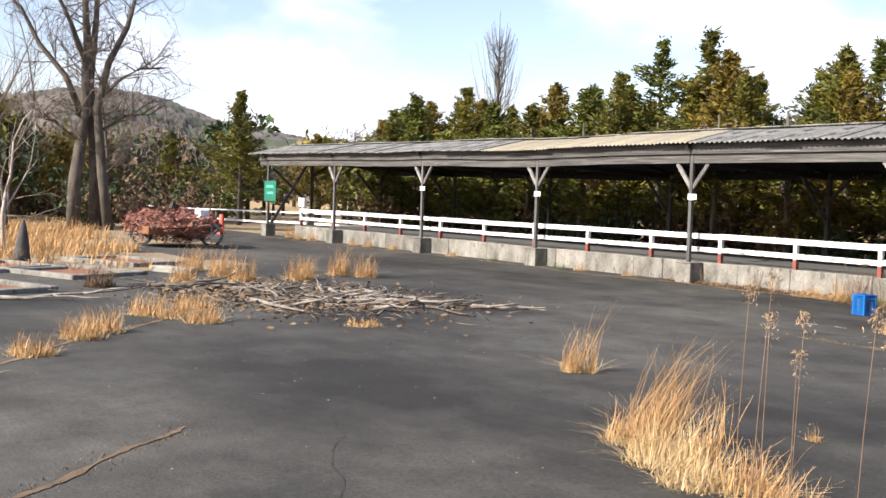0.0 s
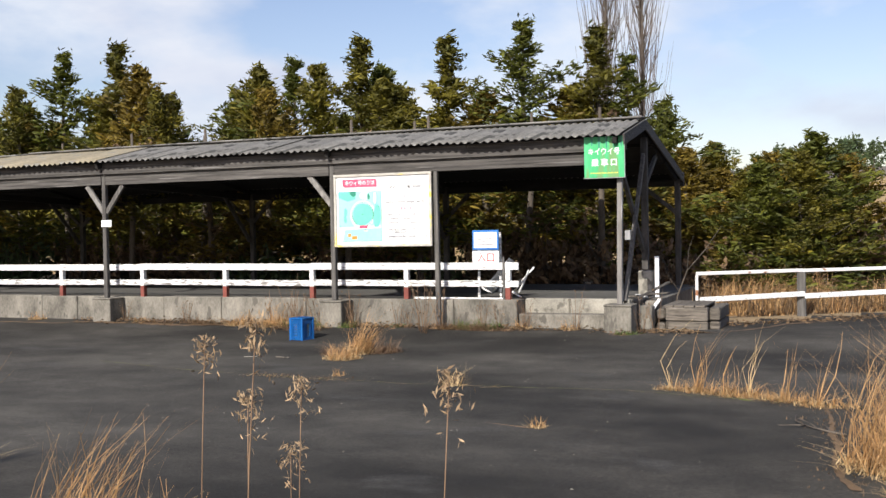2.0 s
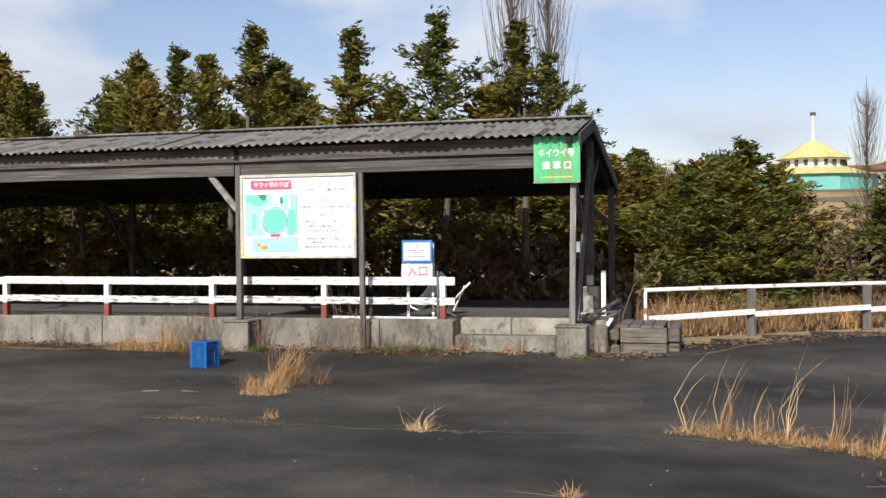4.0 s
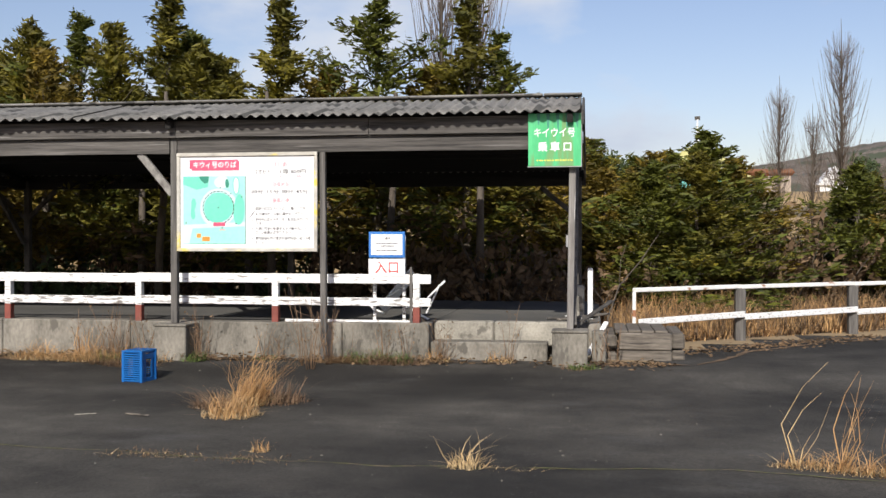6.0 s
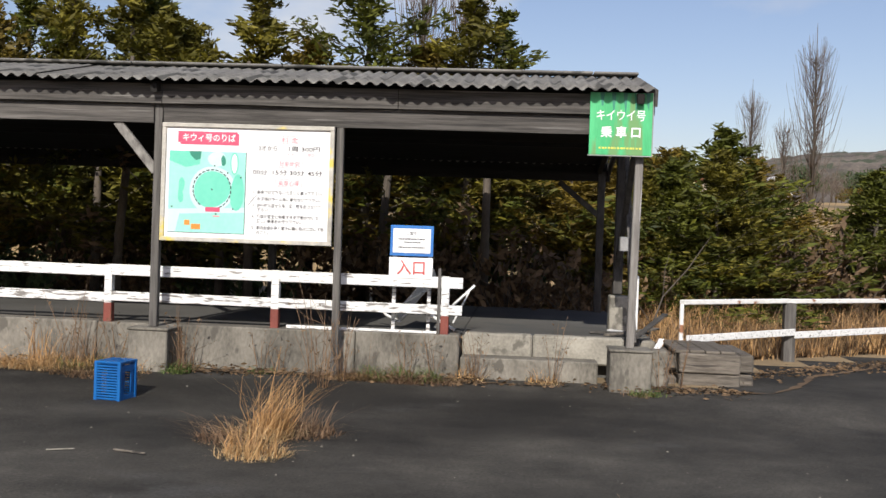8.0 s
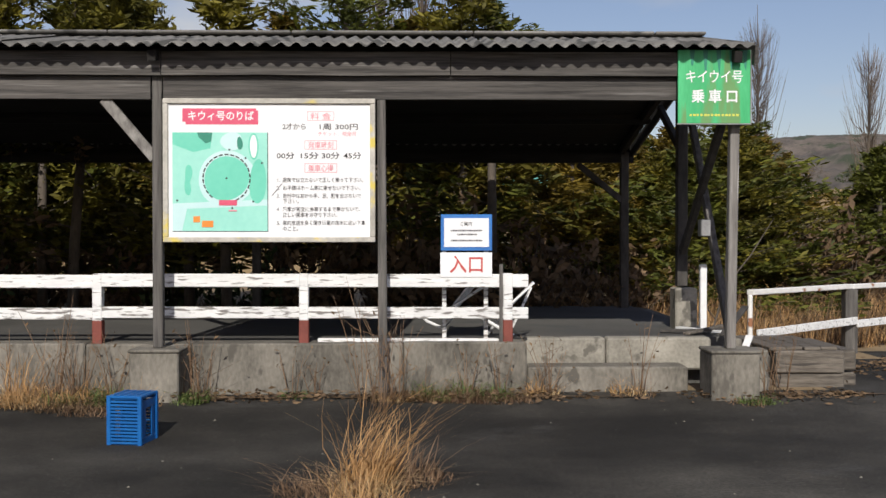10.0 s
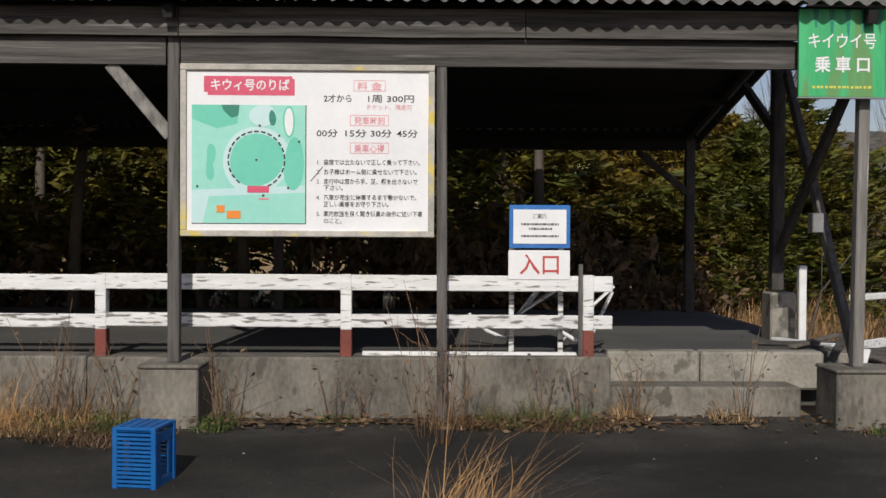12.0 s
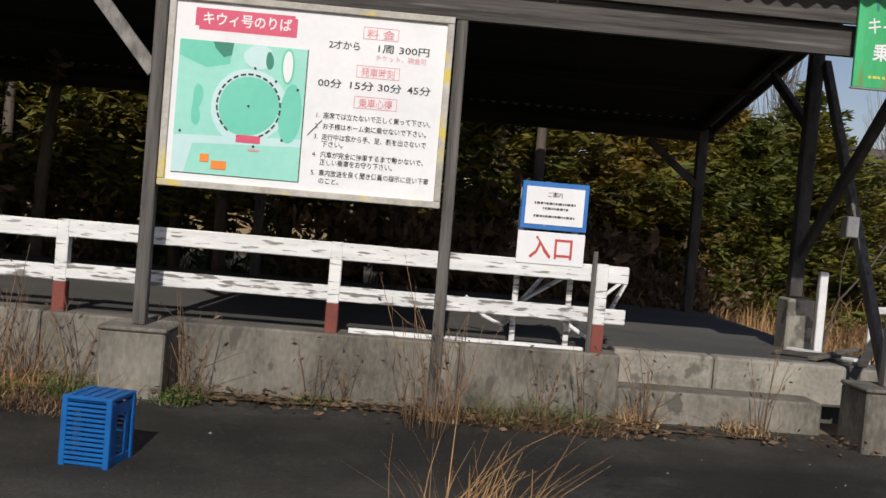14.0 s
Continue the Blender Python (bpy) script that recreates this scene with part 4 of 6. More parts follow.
sap = thing("bare_sapling", (-2.98, 20.3, 0.05), "thin bent bare sapling beside the platform end", "tree")
part("trunk", tubes_mesh("trunk", [tube([(0, 0, -0.05), (0.04, 0, 0.4), (0.2, 0.1, 0.85), (0.5, 0.15, 1.2), (0.78, 0.2, 1.62)], [0.016, 0.014, 0.011, 0.008, 0.003], 6), tube([(0.2, 0.1, 0.85), (0.22, 0.15, 1.2), (0.3, 0.2, 1.45)], [0.009, 0.006, 0.002], 4), tube([(0.5, 0.15, 1.2), (0.75, 0.1, 1.3)], [0.006, 0.002], 4), tube([(0.06, 0, 0.5), (-0.15, 0.05, 0.8), (-0.2, 0.05, 1.05)], [0.008, 0.005, 0.002], 4)], BARK), BARK, sap)
for a, b, m, w in (((-7.86, 14.3, -0.04), (-7.68, 14.36, -0.035), CONCRETE_PALE, 0.009), ((-7.42, 14.42, -0.04), (-7.15, 14.3, -0.03), SLEEPER, 0.014), ((-3.0, 10.55, -0.012), (-2.45, 10.4, -0.01), STRAW_BROWN, 0.005)):
    t = thing("stick", a, "pale broken stick lying on the asphalt" if m is not SLEEPER else "brown twig lying on the asphalt", "stick", "sticks on the asphalt")
    part("shaft", beam_bm(a, b, w, w, 0.002), m, t)

# ---- fences ----
def fence(points, label, rails, dark):
    t = thing("fence", (*points[0], 0.0), label, "fence")
    P = [Vector((x, y, float(ground_height(x, y)))) for x, y in points]
    for i, p in enumerate(P):
        thin = i == 0
        w = 0.05 if thin else dark
        part("fence_post", beam_bm(p - Vector((0, 0, 0.1)), p + Vector((0, 0, 0.78)), w, w, 0.012), WOOD_Z if not thin else PAINT_RUSTY, t)
    for a, b in zip(P, P[1:]):
        off = Vector(((b - a).y, -(b - a).x, 0)).normalized() * (0.5 * dark + 0.02)
        off = off if off.y < 0 else -off
        e = (b - a).normalized() * 0.002
        part("top_rail", beam_bm(a + e + Vector((0, 0, 0.805)), b - e + Vector((0, 0, 0.81)), 0.09, 0.06, 0.008), rails[0], t)
        part("lower_rail", beam_bm(a + e + off + Vector((0, 0, 0.36)), b - e + off + Vector((0, 0, 0.4)), 0.035, 0.09, 0.006), rails[1], t)
    return t
fence([(-2.58, 20.15), (-0.96, 21.42), (0.98, 22.78), (3.0, 24.1), (5.1, 25.4), (7.3, 26.6)], "low roadside fence, rusty white rails on thick grey posts", (PAINT_RUSTY, PAINT_RAIL), 0.15)
fence([(-33.2, 22.6), (-38.2, 20.2), (-40.6, 18.9), (-43.0, 17.7), (-47.5, 18.0), (-52, 18.3), (-58, 18.6), (-66, 19.0)], "low white rail fence beyond the lot", (PAINT_WHITE, PAINT_WHITE), 0.12)

# ---- grass, stalks, brush ----
HEAD = mat("dry_seed_head", (0.19, 0.12, 0.065), (0.38, 0.27, 0.155), 3, 20, 0.8, 0.0, island=0.3)
def leaf_cloud(centres, dirs, sizes, k, seed, flat=0.5, aspect=0.34):
    """Vertices and faces of k small pointed sprays at each centre."""
    r = np.random.default_rng(seed)
    C, D, S = np.repeat(centres, k, 0), np.repeat(dirs, k, 0), np.repeat(sizes, k) * r.uniform(0.6, 1.3, len(centres) * k)
    N = len(C)
    a = D * 0.75 + r.normal(0, 0.62, (N, 3)) * np.array([1, 1, flat + 0.2])
    a /= np.linalg.norm(a, axis=1)[:, None] + 1e-6
    b = np.cross(a, r.normal(0, 1, (N, 3)))
    b /= np.linalg.norm(b, axis=1)[:, None] + 1e-6
    C = C + r.normal(0, 0.3, (N, 3)) * S[:, None]
    h, w = S[:, None] * 0.5, S[:, None] * aspect * 0.5
    V = np.stack([C - a * h, C + b * w + a * h * 0.1, C + a * h, C - b * w + a * h * 0.1], 1).reshape(-1, 3)
    F = [(4 * i, 4 * i + 1, 4 * i + 2, 4 * i + 3) for i in range(N)]
    return V, F

def blades(n, radius, height, lean=(0, 0), seed=1, width=0.006, stretch=(1, 1), spread=0.45):
    """Vertices and faces of n curved grass blades round the origin."""
    r = np.random.default_rng(seed)
    an, rad = r.uniform(0, 6.283, n), radius * np.sqrt(r.uniform(0, 1, n))
    base = np.stack([rad * np.cos(an) * stretch[0], rad * np.sin(an) * stretch[1], np.full(n, -0.01)], 1)
    h = height * (0.18 + 0.82 * r.uniform(0, 1, n) ** 1.7)
    az = an + r.normal(0, 1.4, n)
    out = spread * r.uniform(-0.3, 1.5, n) * h * 1.25
    side = np.stack([-np.sin(az), np.cos(az), np.zeros(n)], 1) * (width * r.uniform(0.6, 1.3, n))[:, None]
    curl = r.normal(0, 0.1, (n, 2)) * h[:, None]
    rows = []
    for s in (0.0, 0.4, 0.75, 1.0):
        bend = out * s ** 2
        c = base + np.stack([np.cos(az) * bend + lean[0] * h * s ** 1.5, np.sin(az) * bend + lean[1] * h * s ** 1.5, h * s * (1 - 0.22 * spread * s)], 1)
        c[:, :2] += curl * math.sin(s * 3.6)
        k = 1 - 0.85 * s
        rows += [c - side * k, c + side * k]
    V = np.stack(rows, 1).reshape(-1, 3)
    F = [(8 * i + 2 * j, 8 * i + 2 * j + 1, 8 * i + 2 * j + 3, 8 * i + 2 * j + 2) for i in range(n) for j in range(3)]
    return V, F

def tuft(at, n, radius, height, lean=(0.1, 0.1), seed=1, material=None, width=0.006, stretch=(1, 1), spread=0.45, label="dry straw-coloured grass tuft growing from the asphalt", group="grass tufts on the asphalt"):
    material = material or STRAW
    z = float(ground_height(at[0], at[1])) if len(at) < 3 else at[2]
    t = thing("grass_tuft", (at[0], at[1], z), label, "grass tuft", group)
    V, F = blades(int(n * 0.8), radius, height, lean, seed, width * 0.75, stretch, spread * 1.25)
    part("grass_clump", mesh_of("grass_clump", V, F, material), material, t)
    V, F = blades(n, radius * 1.25, min(height, 0.55) * 0.42, (0.12, 0), seed + 50, width * 0.8, stretch, 1.5)
    part("thatch", mesh_of("thatch", V, F, STRAW_PALE if material is STRAW else material), material, t, "flattened dead thatch")
    return t

tuft((-5.93, 7.55), 190, 0.09, 0.58, (0.12, 0.1), 1, spread=0.25)
tuft((-5.8, 7.68), 40, 0.06, 0.9, (0.15, 0.1), 101, STRAW, spread=0.12)
tuft((-3.5, 5.9), 420, 0.22, 0.4, (0.1, 0.2), 2, STRAW)
tuft((-3.3, 5.9), 420, 0.16, 0.9, (0.26, 0.2), 3, STRAW, spread=0.2)
tuft((-2.95, 5.65), 520, 0.26, 0.5, (0.1, 0.1), 4, STRAW_PALE)
tuft((-2.7, 5.72), 130, 0.1, 0.7, (0.1, 0.1), 5, STRAW, spread=0.2)
tuft((-2.5, 5.4), 420, 0.22, 0.34, (0.1, 0.1), 6, STRAW_PALE)
tuft((-2.15, 5.5), 260, 0.16, 0.42, (0.15, 0.1), 7, STRAW, spread=0.3)
tuft((-1.8, 5.3), 240, 0.18, 0.32, (0.2, 0.1), 8, STRAW)
tuft((-2.83, 7.13), 60, 0.06, 0.17, (0, 0), 9)
tuft((-4.05, 12.6), 90, 0.11, 0.3, (-0.05, 0), 10, STRAW_PALE, spread=0.7)
tuft((-3.75, 12.55), 60, 0.3, 0.06, (0, 0), 11, STRAW_PALE, stretch=(1, 0.2), spread=1.5)
tuft((-2.41, 10.45), 60, 0.07, 0.14, (0, 0), 12)
tuft((-6.43, 14.5), 340, 0.22, 0.3, (0.1, 0.1), 13, STRAW, spread=0.6)
tuft((-6.49, 15.1), 340, 0.15, 0.62, (0.32, 0.1), 14, STRAW, spread=0.42)
tuft((-6.45, 15.15), 60, 0.1, 0.78, (0.25, 0.05), 114, STRAW, spread=0.25)
tuft((-6.28, 15.35), 420, 0.26, 0.3, (0.2, 0.1), 15, STRAW_BROWN, spread=0.5)
tuft((-6.68, 15.0), 420, 0.28, 0.24, (-0.3, 0.1), 16, STRAW_BROWN, spread=0.9)
tuft((-6.0, 12.68), 170, 0.75, 0.05, (0, 0), 17, STRAW_PALE, stretch=(1, 0.13), spread=2.0)
tuft((-5.65, 12.95), 50, 0.07, 0.14, (0, 0), 18)
for i, (x, y, h, n) in enumerate(((-1.75, 12.98, 1.05, 60), (-1.45, 12.85, 0.9, 220), (-1.15, 12.75, 0.55, 180), (-0.95, 12.7, 1.1, 60), (-0.6, 12.55, 0.7, 160), (-0.3, 12.35, 0.8, 180))):
    tuft((x, y), n // 6, 0.05, h, (0.22, 0.05), 20 + i, STRAW if i % 3 else STRAW_PALE, spread=0.22)
    tuft((x + 0.1, y - 0.02), 170, 0.24, 0.2, (0.1, 0), 40 + i, STRAW, stretch=(1, 0.5), spread=0.9)
# tall stand of dead grass at the lot's east edge
for i in range(26):
    r = np.random.default_rng(300 + i)
    x, y = 0.25 + 2.6 * r.uniform() ** 1.3, 8.6 + 3.8 * r.uniform()
    tuft((x, y), 420, 0.3, 0.85 + 0.4 * r.uniform(), (0.1, 0.05), 320 + i, (STRAW, STRAW_PALE, STRAW_BROWN)[i % 3], spread=0.35, label="tall dead grass clump at the lot's edge", group="tall grass at the edge")
# seed-headed stalks
def stalk(at, height, lean, seed):
    r = np.random.default_rng(seed)
    t = thing("seed_stalk", (at[0], at[1], float(ground_height(*at))), "tall dry weed stalk with a drooping seed head", "weed stalk", "seed stalks")
    pts = [(lean[0] * s * s * height, lean[1] * s * s * height, height * s - 0.02) for s in np.linspace(0, 1, 6)]
    part("stem", tubes_mesh("stem", [tube(pts, list(np.linspace(0.003, 0.0014, 6)), 4)], STRAW_BROWN), STRAW_BROWN, t)
    C = np.array([np.array(pts[-1]) + np.array([r.normal(0, 0.014 + 0.1 * q), r.normal(0, 0.016), 0.02 - q]) for q in np.abs(r.normal(0, 0.055, 64))])
    V, F = leaf_cloud(C, np.tile([0.2, -0.1, -0.9], (len(C), 1)), np.full(len(C), 0.021), 2, seed, 0.8, 0.22)
    part("seed_head", mesh_of("seed_head", V, F, HEAD), HEAD, t)
for i, (x, y, h) in enumerate(((-1.49, 4.46, 1.38), (-1.08, 4.04, 1.47), (-1.23, 4.31, 1.26), (-1.29, 4.64, 1.25), (-0.7, 4.25, 1.33), (-1.36, 4.73, 1.04))):
    stalk((x, y), h, (0.02 * math.sin(i * 2.1), 0.04), 60 + i)
# weeds at the wall's foot
for i, (x, y, h, n, m) in enumerate(((-9.3, 18.05, 0.8, 70, STRAW_BROWN), (-9.6, 17.95, 0.5, 160, STRAW), (-9.0, 17.9, 0.3, 120, STRAW), (-8.75, 17.75, 0.25, 90, WEED_GREEN), (-8.12, 18.0, 0.65, 40, STRAW_BROWN), (-8.15, 17.85, 0.18, 80, WEED_GREEN),
                                    (-8.55, 17.7, 0.4, 40, STRAW), (-7.3, 18.12, 0.1, 60, WEED_GREEN), (-6.5, 17.85, 0.9, 26, STRAW_BROWN), (-6.25, 17.95, 0.7, 22, STRAW_BROWN), (-6.1, 18.05, 0.22, 110, WEED_GREEN), (-5.8, 18.05, 0.25, 120, STRAW_BROWN), (-5.5, 18.0, 0.18, 90, WEED_GREEN),
                                    (-5.1, 18.2, 0.3, 130, STRAW), (-5.05, 18.25, 0.75, 14, STRAW_BROWN), (-4.3, 18.25, 0.24, 110, STRAW), (-4.15, 18.2, 0.7, 10, STRAW_BROWN), (-3.2, 17.8, 0.08, 70, WEED_GREEN), (-3.35, 17.72, 0.1, 80, STRAW_BROWN), (-10.3, 18.0, 0.3, 120, STRAW),
                                    (-11.5, 18.05, 0.25, 90, STRAW_BROWN), (-12.6, 18.0, 0.2, 80, STRAW), (-15.2, 18.05, 0.25, 90, STRAW), (-16.8, 18.0, 0.3, 100, STRAW), (-17.6, 18.05, 0.2, 80, WEED_GREEN), (-20.3, 18.05, 0.2, 90, WEED_GREEN), (-22.1, 18.0, 0.35, 110, STRAW), (-25.2, 18.0, 0.4, 120, STRAW), (-26.6, 17.95, 0.45, 160, STRAW), (-27.6, 18.0, 0.35, 120, STRAW), (-30.2, 17.9, 0.5, 160, STRAW), (-31.2, 17.9, 0.45, 160, STRAW), (-32.5, 18.2, 0.6, 160, STRAW))):
    tuft((x, y), n, 0.16, h, (0.06, -0.08), 400 + i, m, spread=0.3 if h > 0.45 else 0.7, width=0.004 if n < 50 else 0.006, label="dry weeds at the foot of the platform wall" if m is not WEED_GREEN else "small green weeds at the foot of the wall", group="weeds along the wall")
for i, (x, y, n, rad, h) in enumerate(((-9.5, 17.75, 420, 0.34, 0.3), (-9.0, 17.6, 420, 0.32, 0.24), (-8.75, 17.45, 260, 0.26, 0.16), (-10.1, 17.8, 380, 0.34, 0.3), (-5.9, 17.95, 340, 0.3, 0.24), (-5.55, 17.85, 260, 0.26, 0.18), (-6.3, 17.95, 220, 0.22, 0.2), (-11.0, 17.85, 260, 0.32, 0.24), (-12.2, 17.9, 200, 0.3, 0.2))):
    tuft((x, y), n, rad, h, (0.15, -0.25), 460 + i, (STRAW, LEAF_DEAD, STRAW_BROWN)[i % 3], width=0.005, stretch=(1.3, 0.6), spread=1.3, label="flattened dead grass heaped against the platform wall", group="weeds along the wall")
for i, (x, y, h) in enumerate(((-8.7, 17.7, 0.16), (-8.95, 17.85, 0.2), (-9.25, 17.8, 0.18), (-8.12, 17.9, 0.2), (-7.28, 18.15, 0.1), (-6.0, 18.0, 0.22), (-5.75, 18.05, 0.26), (-5.5, 18.05, 0.2), (-3.3, 17.75, 0.12))):
    tuft((x, y), 120, 0.13, h, (0, -0.1), 480 + i, WEED_GREEN, width=0.008, spread=1.1, label="small green weeds at the foot of the wall", group="weeds along the wall")
def dry_weed(at, h, seed):
    """A dead many-stemmed weed: thin forking stems with a few curled leaves."""
    r = np.random.default_rng(seed)
    t = thing("dead_weed", (at[0], at[1], float(ground_height(*at))), "thin dark dead weed stems against the concrete wall", "weed", "dead weeds")
    tb, C = [], []
    for i in range(int(r.integers(4, 8))):
        a, L = r.uniform(0, 6.28), h * r.uniform(0.5, 1.0)
        lean = r.uniform(0.1, 0.45)
        P = [np.array([0.04 * math.cos(a) + lean * L * s ** 1.4 * math.cos(a), 0.03 * math.sin(a) + 0.35 * lean * L * s * math.sin(a), L * s - 0.02]) for s in (0, 0.35, 0.7, 1)]
        tb.append(tube(P, [0.005, 0.004, 0.003, 0.0015], 4))
        for q in range(2):
            p = P[1 + q % 2] + r.normal(0, 0.01, 3)
            e = p + np.array([r.normal(0, 0.09), r.normal(0, 0.04), r.uniform(0.06, 0.18)])
            tb.append(tube([p, e], [0.0025, 0.001], 3))
            C.append(e)
    part("branching_stem", tubes_mesh("branching_stem", tb, STRAW_BROWN), STRAW_BROWN, t)
    V, F = leaf_cloud(np.array(C), np.tile([0, 0, -0.6], (len(C), 1)), np.full(len(C), 0.045), 1, seed, 0.9, 0.4)
    part("dead_leaf", mesh_of("dead_leaf", V, F, LEAF_DEAD), LEAF_DEAD, t)
for i, (x, y, h) in enumerate(((-9.7, 17.95, 0.75), (-9.35, 18.05, 0.95), (-9.1, 17.9, 0.7), (-8.85, 18.05, 0.6), (-8.15, 18.0, 0.75), (-8.05, 17.95, 0.6), (-7.3, 18.15, 0.5), (-7.1, 18.1, 0.4), (-6.62, 17.6, 1.0), (-6.5, 17.4, 1.15), (-6.35, 17.75, 1.0), (-6.1, 18.05, 0.75), (-5.75, 18.1, 0.6), (-5.45, 18.1, 0.55), (-5.15, 18.15, 0.8), (-5.0, 18.2, 0.6), (-4.2, 18.2, 0.85), (-3.9, 18.2, 0.4), (-3.1, 18.0, 0.6), (-2.9, 18.2, 0.7), (-10.6, 18.0, 0.6), (-11.6, 18.05, 0.5), (-13.0, 18.05, 0.5))):
    if i % 3 == 2 and i > 8:
        continue
    dry_weed((x, y), h, 2000 + i)
r = np.random.default_rng(2100)
C = []
for i in range(2600):
    x = r.uniform(-14, -2.2)
    if -4.95 < x < -3.7 and r.uniform() < 0.6:
        continue
    C.append((x, 18.2 - abs(r.normal(0, 0.2)) - 0.05, 0.062 + r.uniform(0, 0.02)))
for i in range(900):
    u = r.uniform(0, 1)
    C.append((-2.2 + 3.4 * u + r.normal(0, 0.15), 19.4 + 3.0 * u - abs(r.normal(0, 0.25)), 0.06))
C = np.array(C)
V, F = leaf_cloud(C, np.stack([r.normal(0, 1, len(C)), r.normal(0, 1, len(C)), np.zeros(len(C))], 1), np.full(len(C), 0.065), 1, 2101, -0.12, 0.4)
tagged(new("leaf_litter", mesh_of("leaf_litter", V, F, LEAF_DEAD)), "brown dead leaf litter along the wall's foot", "leaf litter", kind="stuff")
# grass row and clumps round the branch heap
for i, (x, y, h) in enumerate(((-7.3, 1.6, 0.2), (-8.2, 2.2, 0.2), (-9.2, 3.1, 0.3), (-10.2, 3.9, 0.35), (-10.6, 4.25, 0.42), (-11.6, 5.5, 0.4), (-11.0, 5.7, 0.42), (-12.0, 5.3, 0.38), (-12.5, 6.2, 0.3), (-16.4, 7.6, 0.6), (-16.2, 8.7, 0.7), (-17.4, 8.8, 0.75), (-16.3, 9.9, 0.6), (-16.7, 10.3, 0.55), (-17.4, 11.5, 0.75), (-17.0, 11.9, 0.6), (-18.9, 8.8, 0.7), (-16.2, 6.0, 0.55), (-9.9, 7.5, 0.14))):
    tuft((x, y), 260, 0.22, h, (0.1, 0.05), 500 + i, LEAF_DEAD if i == 17 else STRAW, width=0.009, spread=0.3)

def scatter_blades(name, spots, height, seed, material, width, label, per=7):
    """One mesh of many grass bunches at the spots."""
    Vs, Fs, o = [], [], 0
    for i, (x, y) in enumerate(spots):
        V, F = blades(per, 0.16, height * (0.6 + 0.7 * ((i * 37) % 11) / 11), (0.08, 0.03), seed + i % 400, width, (1, 1), 0.4)
        Vs.append(V + np.array([x, y, float(ground_height(x, y))]))
        Fs += [tuple(k + o for k in f) for f in F]
        o += len(V)
    return tagged(new(name, mesh_of(name, np.concatenate(Vs), Fs, material)), label, "dry grass", kind="stuff")

r = np.random.default_rng(77)
spots = [(x, y) for x, y in zip(r.uniform(-42, -19.5, 5200), r.uniform(-6, 15.5, 5200)) if (y < 8.2 + 0.2 * (-19.5 - x) + 0.8 * math.sin(x * 0.9)) and not (x > -24 and y > 4.0 and (x * 7.3 + y * 3.1) % 3 > 0.9)]
scatter_blades("dry_field_grass", spots, 0.55, 900, STRAW, 0.016, "field of dry yellow grass beyond the lot", 8)
spots = []
while len(spots) < 1900:
    u, v = r.uniform(-1.9, 9.5), r.uniform(0.2, 2.8)
    spots.append((-1.0 + u * 0.8 - v * 0.55, 21.45 + u * 0.56 + v * 0.8))
spots = [(x, y) for x, y in spots if not (x < -2.6 and y < 23.1)]
scatter_blades("verge_grass", spots[::2], 0.55, 1500, STRAW, 0.009, "dry yellow grass along the roadside fence", 10)
scatter_blades("verge_brush", spots[1::2], 0.6, 1600, LEAF_DEAD, 0.009, "brown dead brush along the roadside fence", 10)
def along(pts, n, wide, seed):
    q = np.random.default_rng(seed)
    P = np.array(pts, float)
    seg = np.r_[0, np.cumsum(np.hypot(*np.diff(P, axis=0).T))]
    s = q.uniform(0, seg[-1], n)
    return list(zip(np.interp(s, seg, P[:, 0]) + q.normal(0, wide, n), np.interp(s, seg, P[:, 1]) + q.normal(0, wide, n)))
crack_spots = along([(-3.9, 1.3), (-4.6, 2.2), (-5.4, 3.2)], 110, 0.05, 81) + along([(-7.2, 1.4), (-8.85, 2.7), (-10.3, 3.9), (-11.7, 5.6), (-12.3, 6.6)], 320, 0.12, 82) + along([(-1.6, 13.0), (-0.9, 12.7), (-0.2, 12.2), (0.0, 10.5), (0.1, 9.0)], 260, 0.1, 83) + along([(-6.9, 12.75), (-5.3, 12.6)], 110, 0.05, 84)
scatter_blades("crack_grass", crack_spots, 0.04, 1650, LEAF_DEAD, 0.006, "short dry grass growing in the asphalt cracks", 7)
spots = list(zip(r.uniform(-34, -2.5, 1500), r.uniform(23.2, 27.5, 1500)))
scatter_blades("understorey_grass", spots, 0.6, 1900, LEAF_DEAD, 0.016, "brown dead undergrowth behind the platform", 8)

spots = list(zip(r.uniform(-5.5, -0.5, 420), r.uniform(23.55, 25.2, 420)))
scatter_blades("bank_grass", spots, 0.75, 1950, STRAW, 0.011, "tall dry grass on the bank behind the platform end", 9)

# ---- branch heap ----
def dead_branch(at, length, yaw, seed, thick=0.03, material=DEADWOOD):
    r = np.random.default_rng(seed)
    t = thing("dead_branch", (at[0], at[1], float(ground_height(*at))), "bleached dead branch lying on the asphalt" if material is DEADWOOD else "dark dead branch lying on the asphalt", "branch", "fallen branches")
    def limb(p, yaw, length, thick, rise):
        pts, q, a = [], np.array(p, float), yaw
        n = 6
        for i in range(n):
            pts.append(tuple(q))
            a += r.normal(0, 0.22)
            q = q + np.array([math.cos(a), math.sin(a), rise + r.normal(0, 0.06)]) * length / n
            q[2] = max(q[2], thick * 0.8)
        return pts, tube(pts, list(np.linspace(thick, thick * 0.3, n)), 5)
    pts, tb = limb((0, 0, thick), yaw, length, thick, 0.03)
    tubes = [tb]
    for k in range(3):
        _, tb = limb(pts[1 + k], yaw + r.choice([-1, 1]) * r.uniform(0.4, 1.0), length * r.uniform(0.25, 0.5), thick * 0.6, r.uniform(0.0, 0.25))
        tubes.append(tb)
    part("limb", tubes_mesh("limb", tubes, material), material, t)
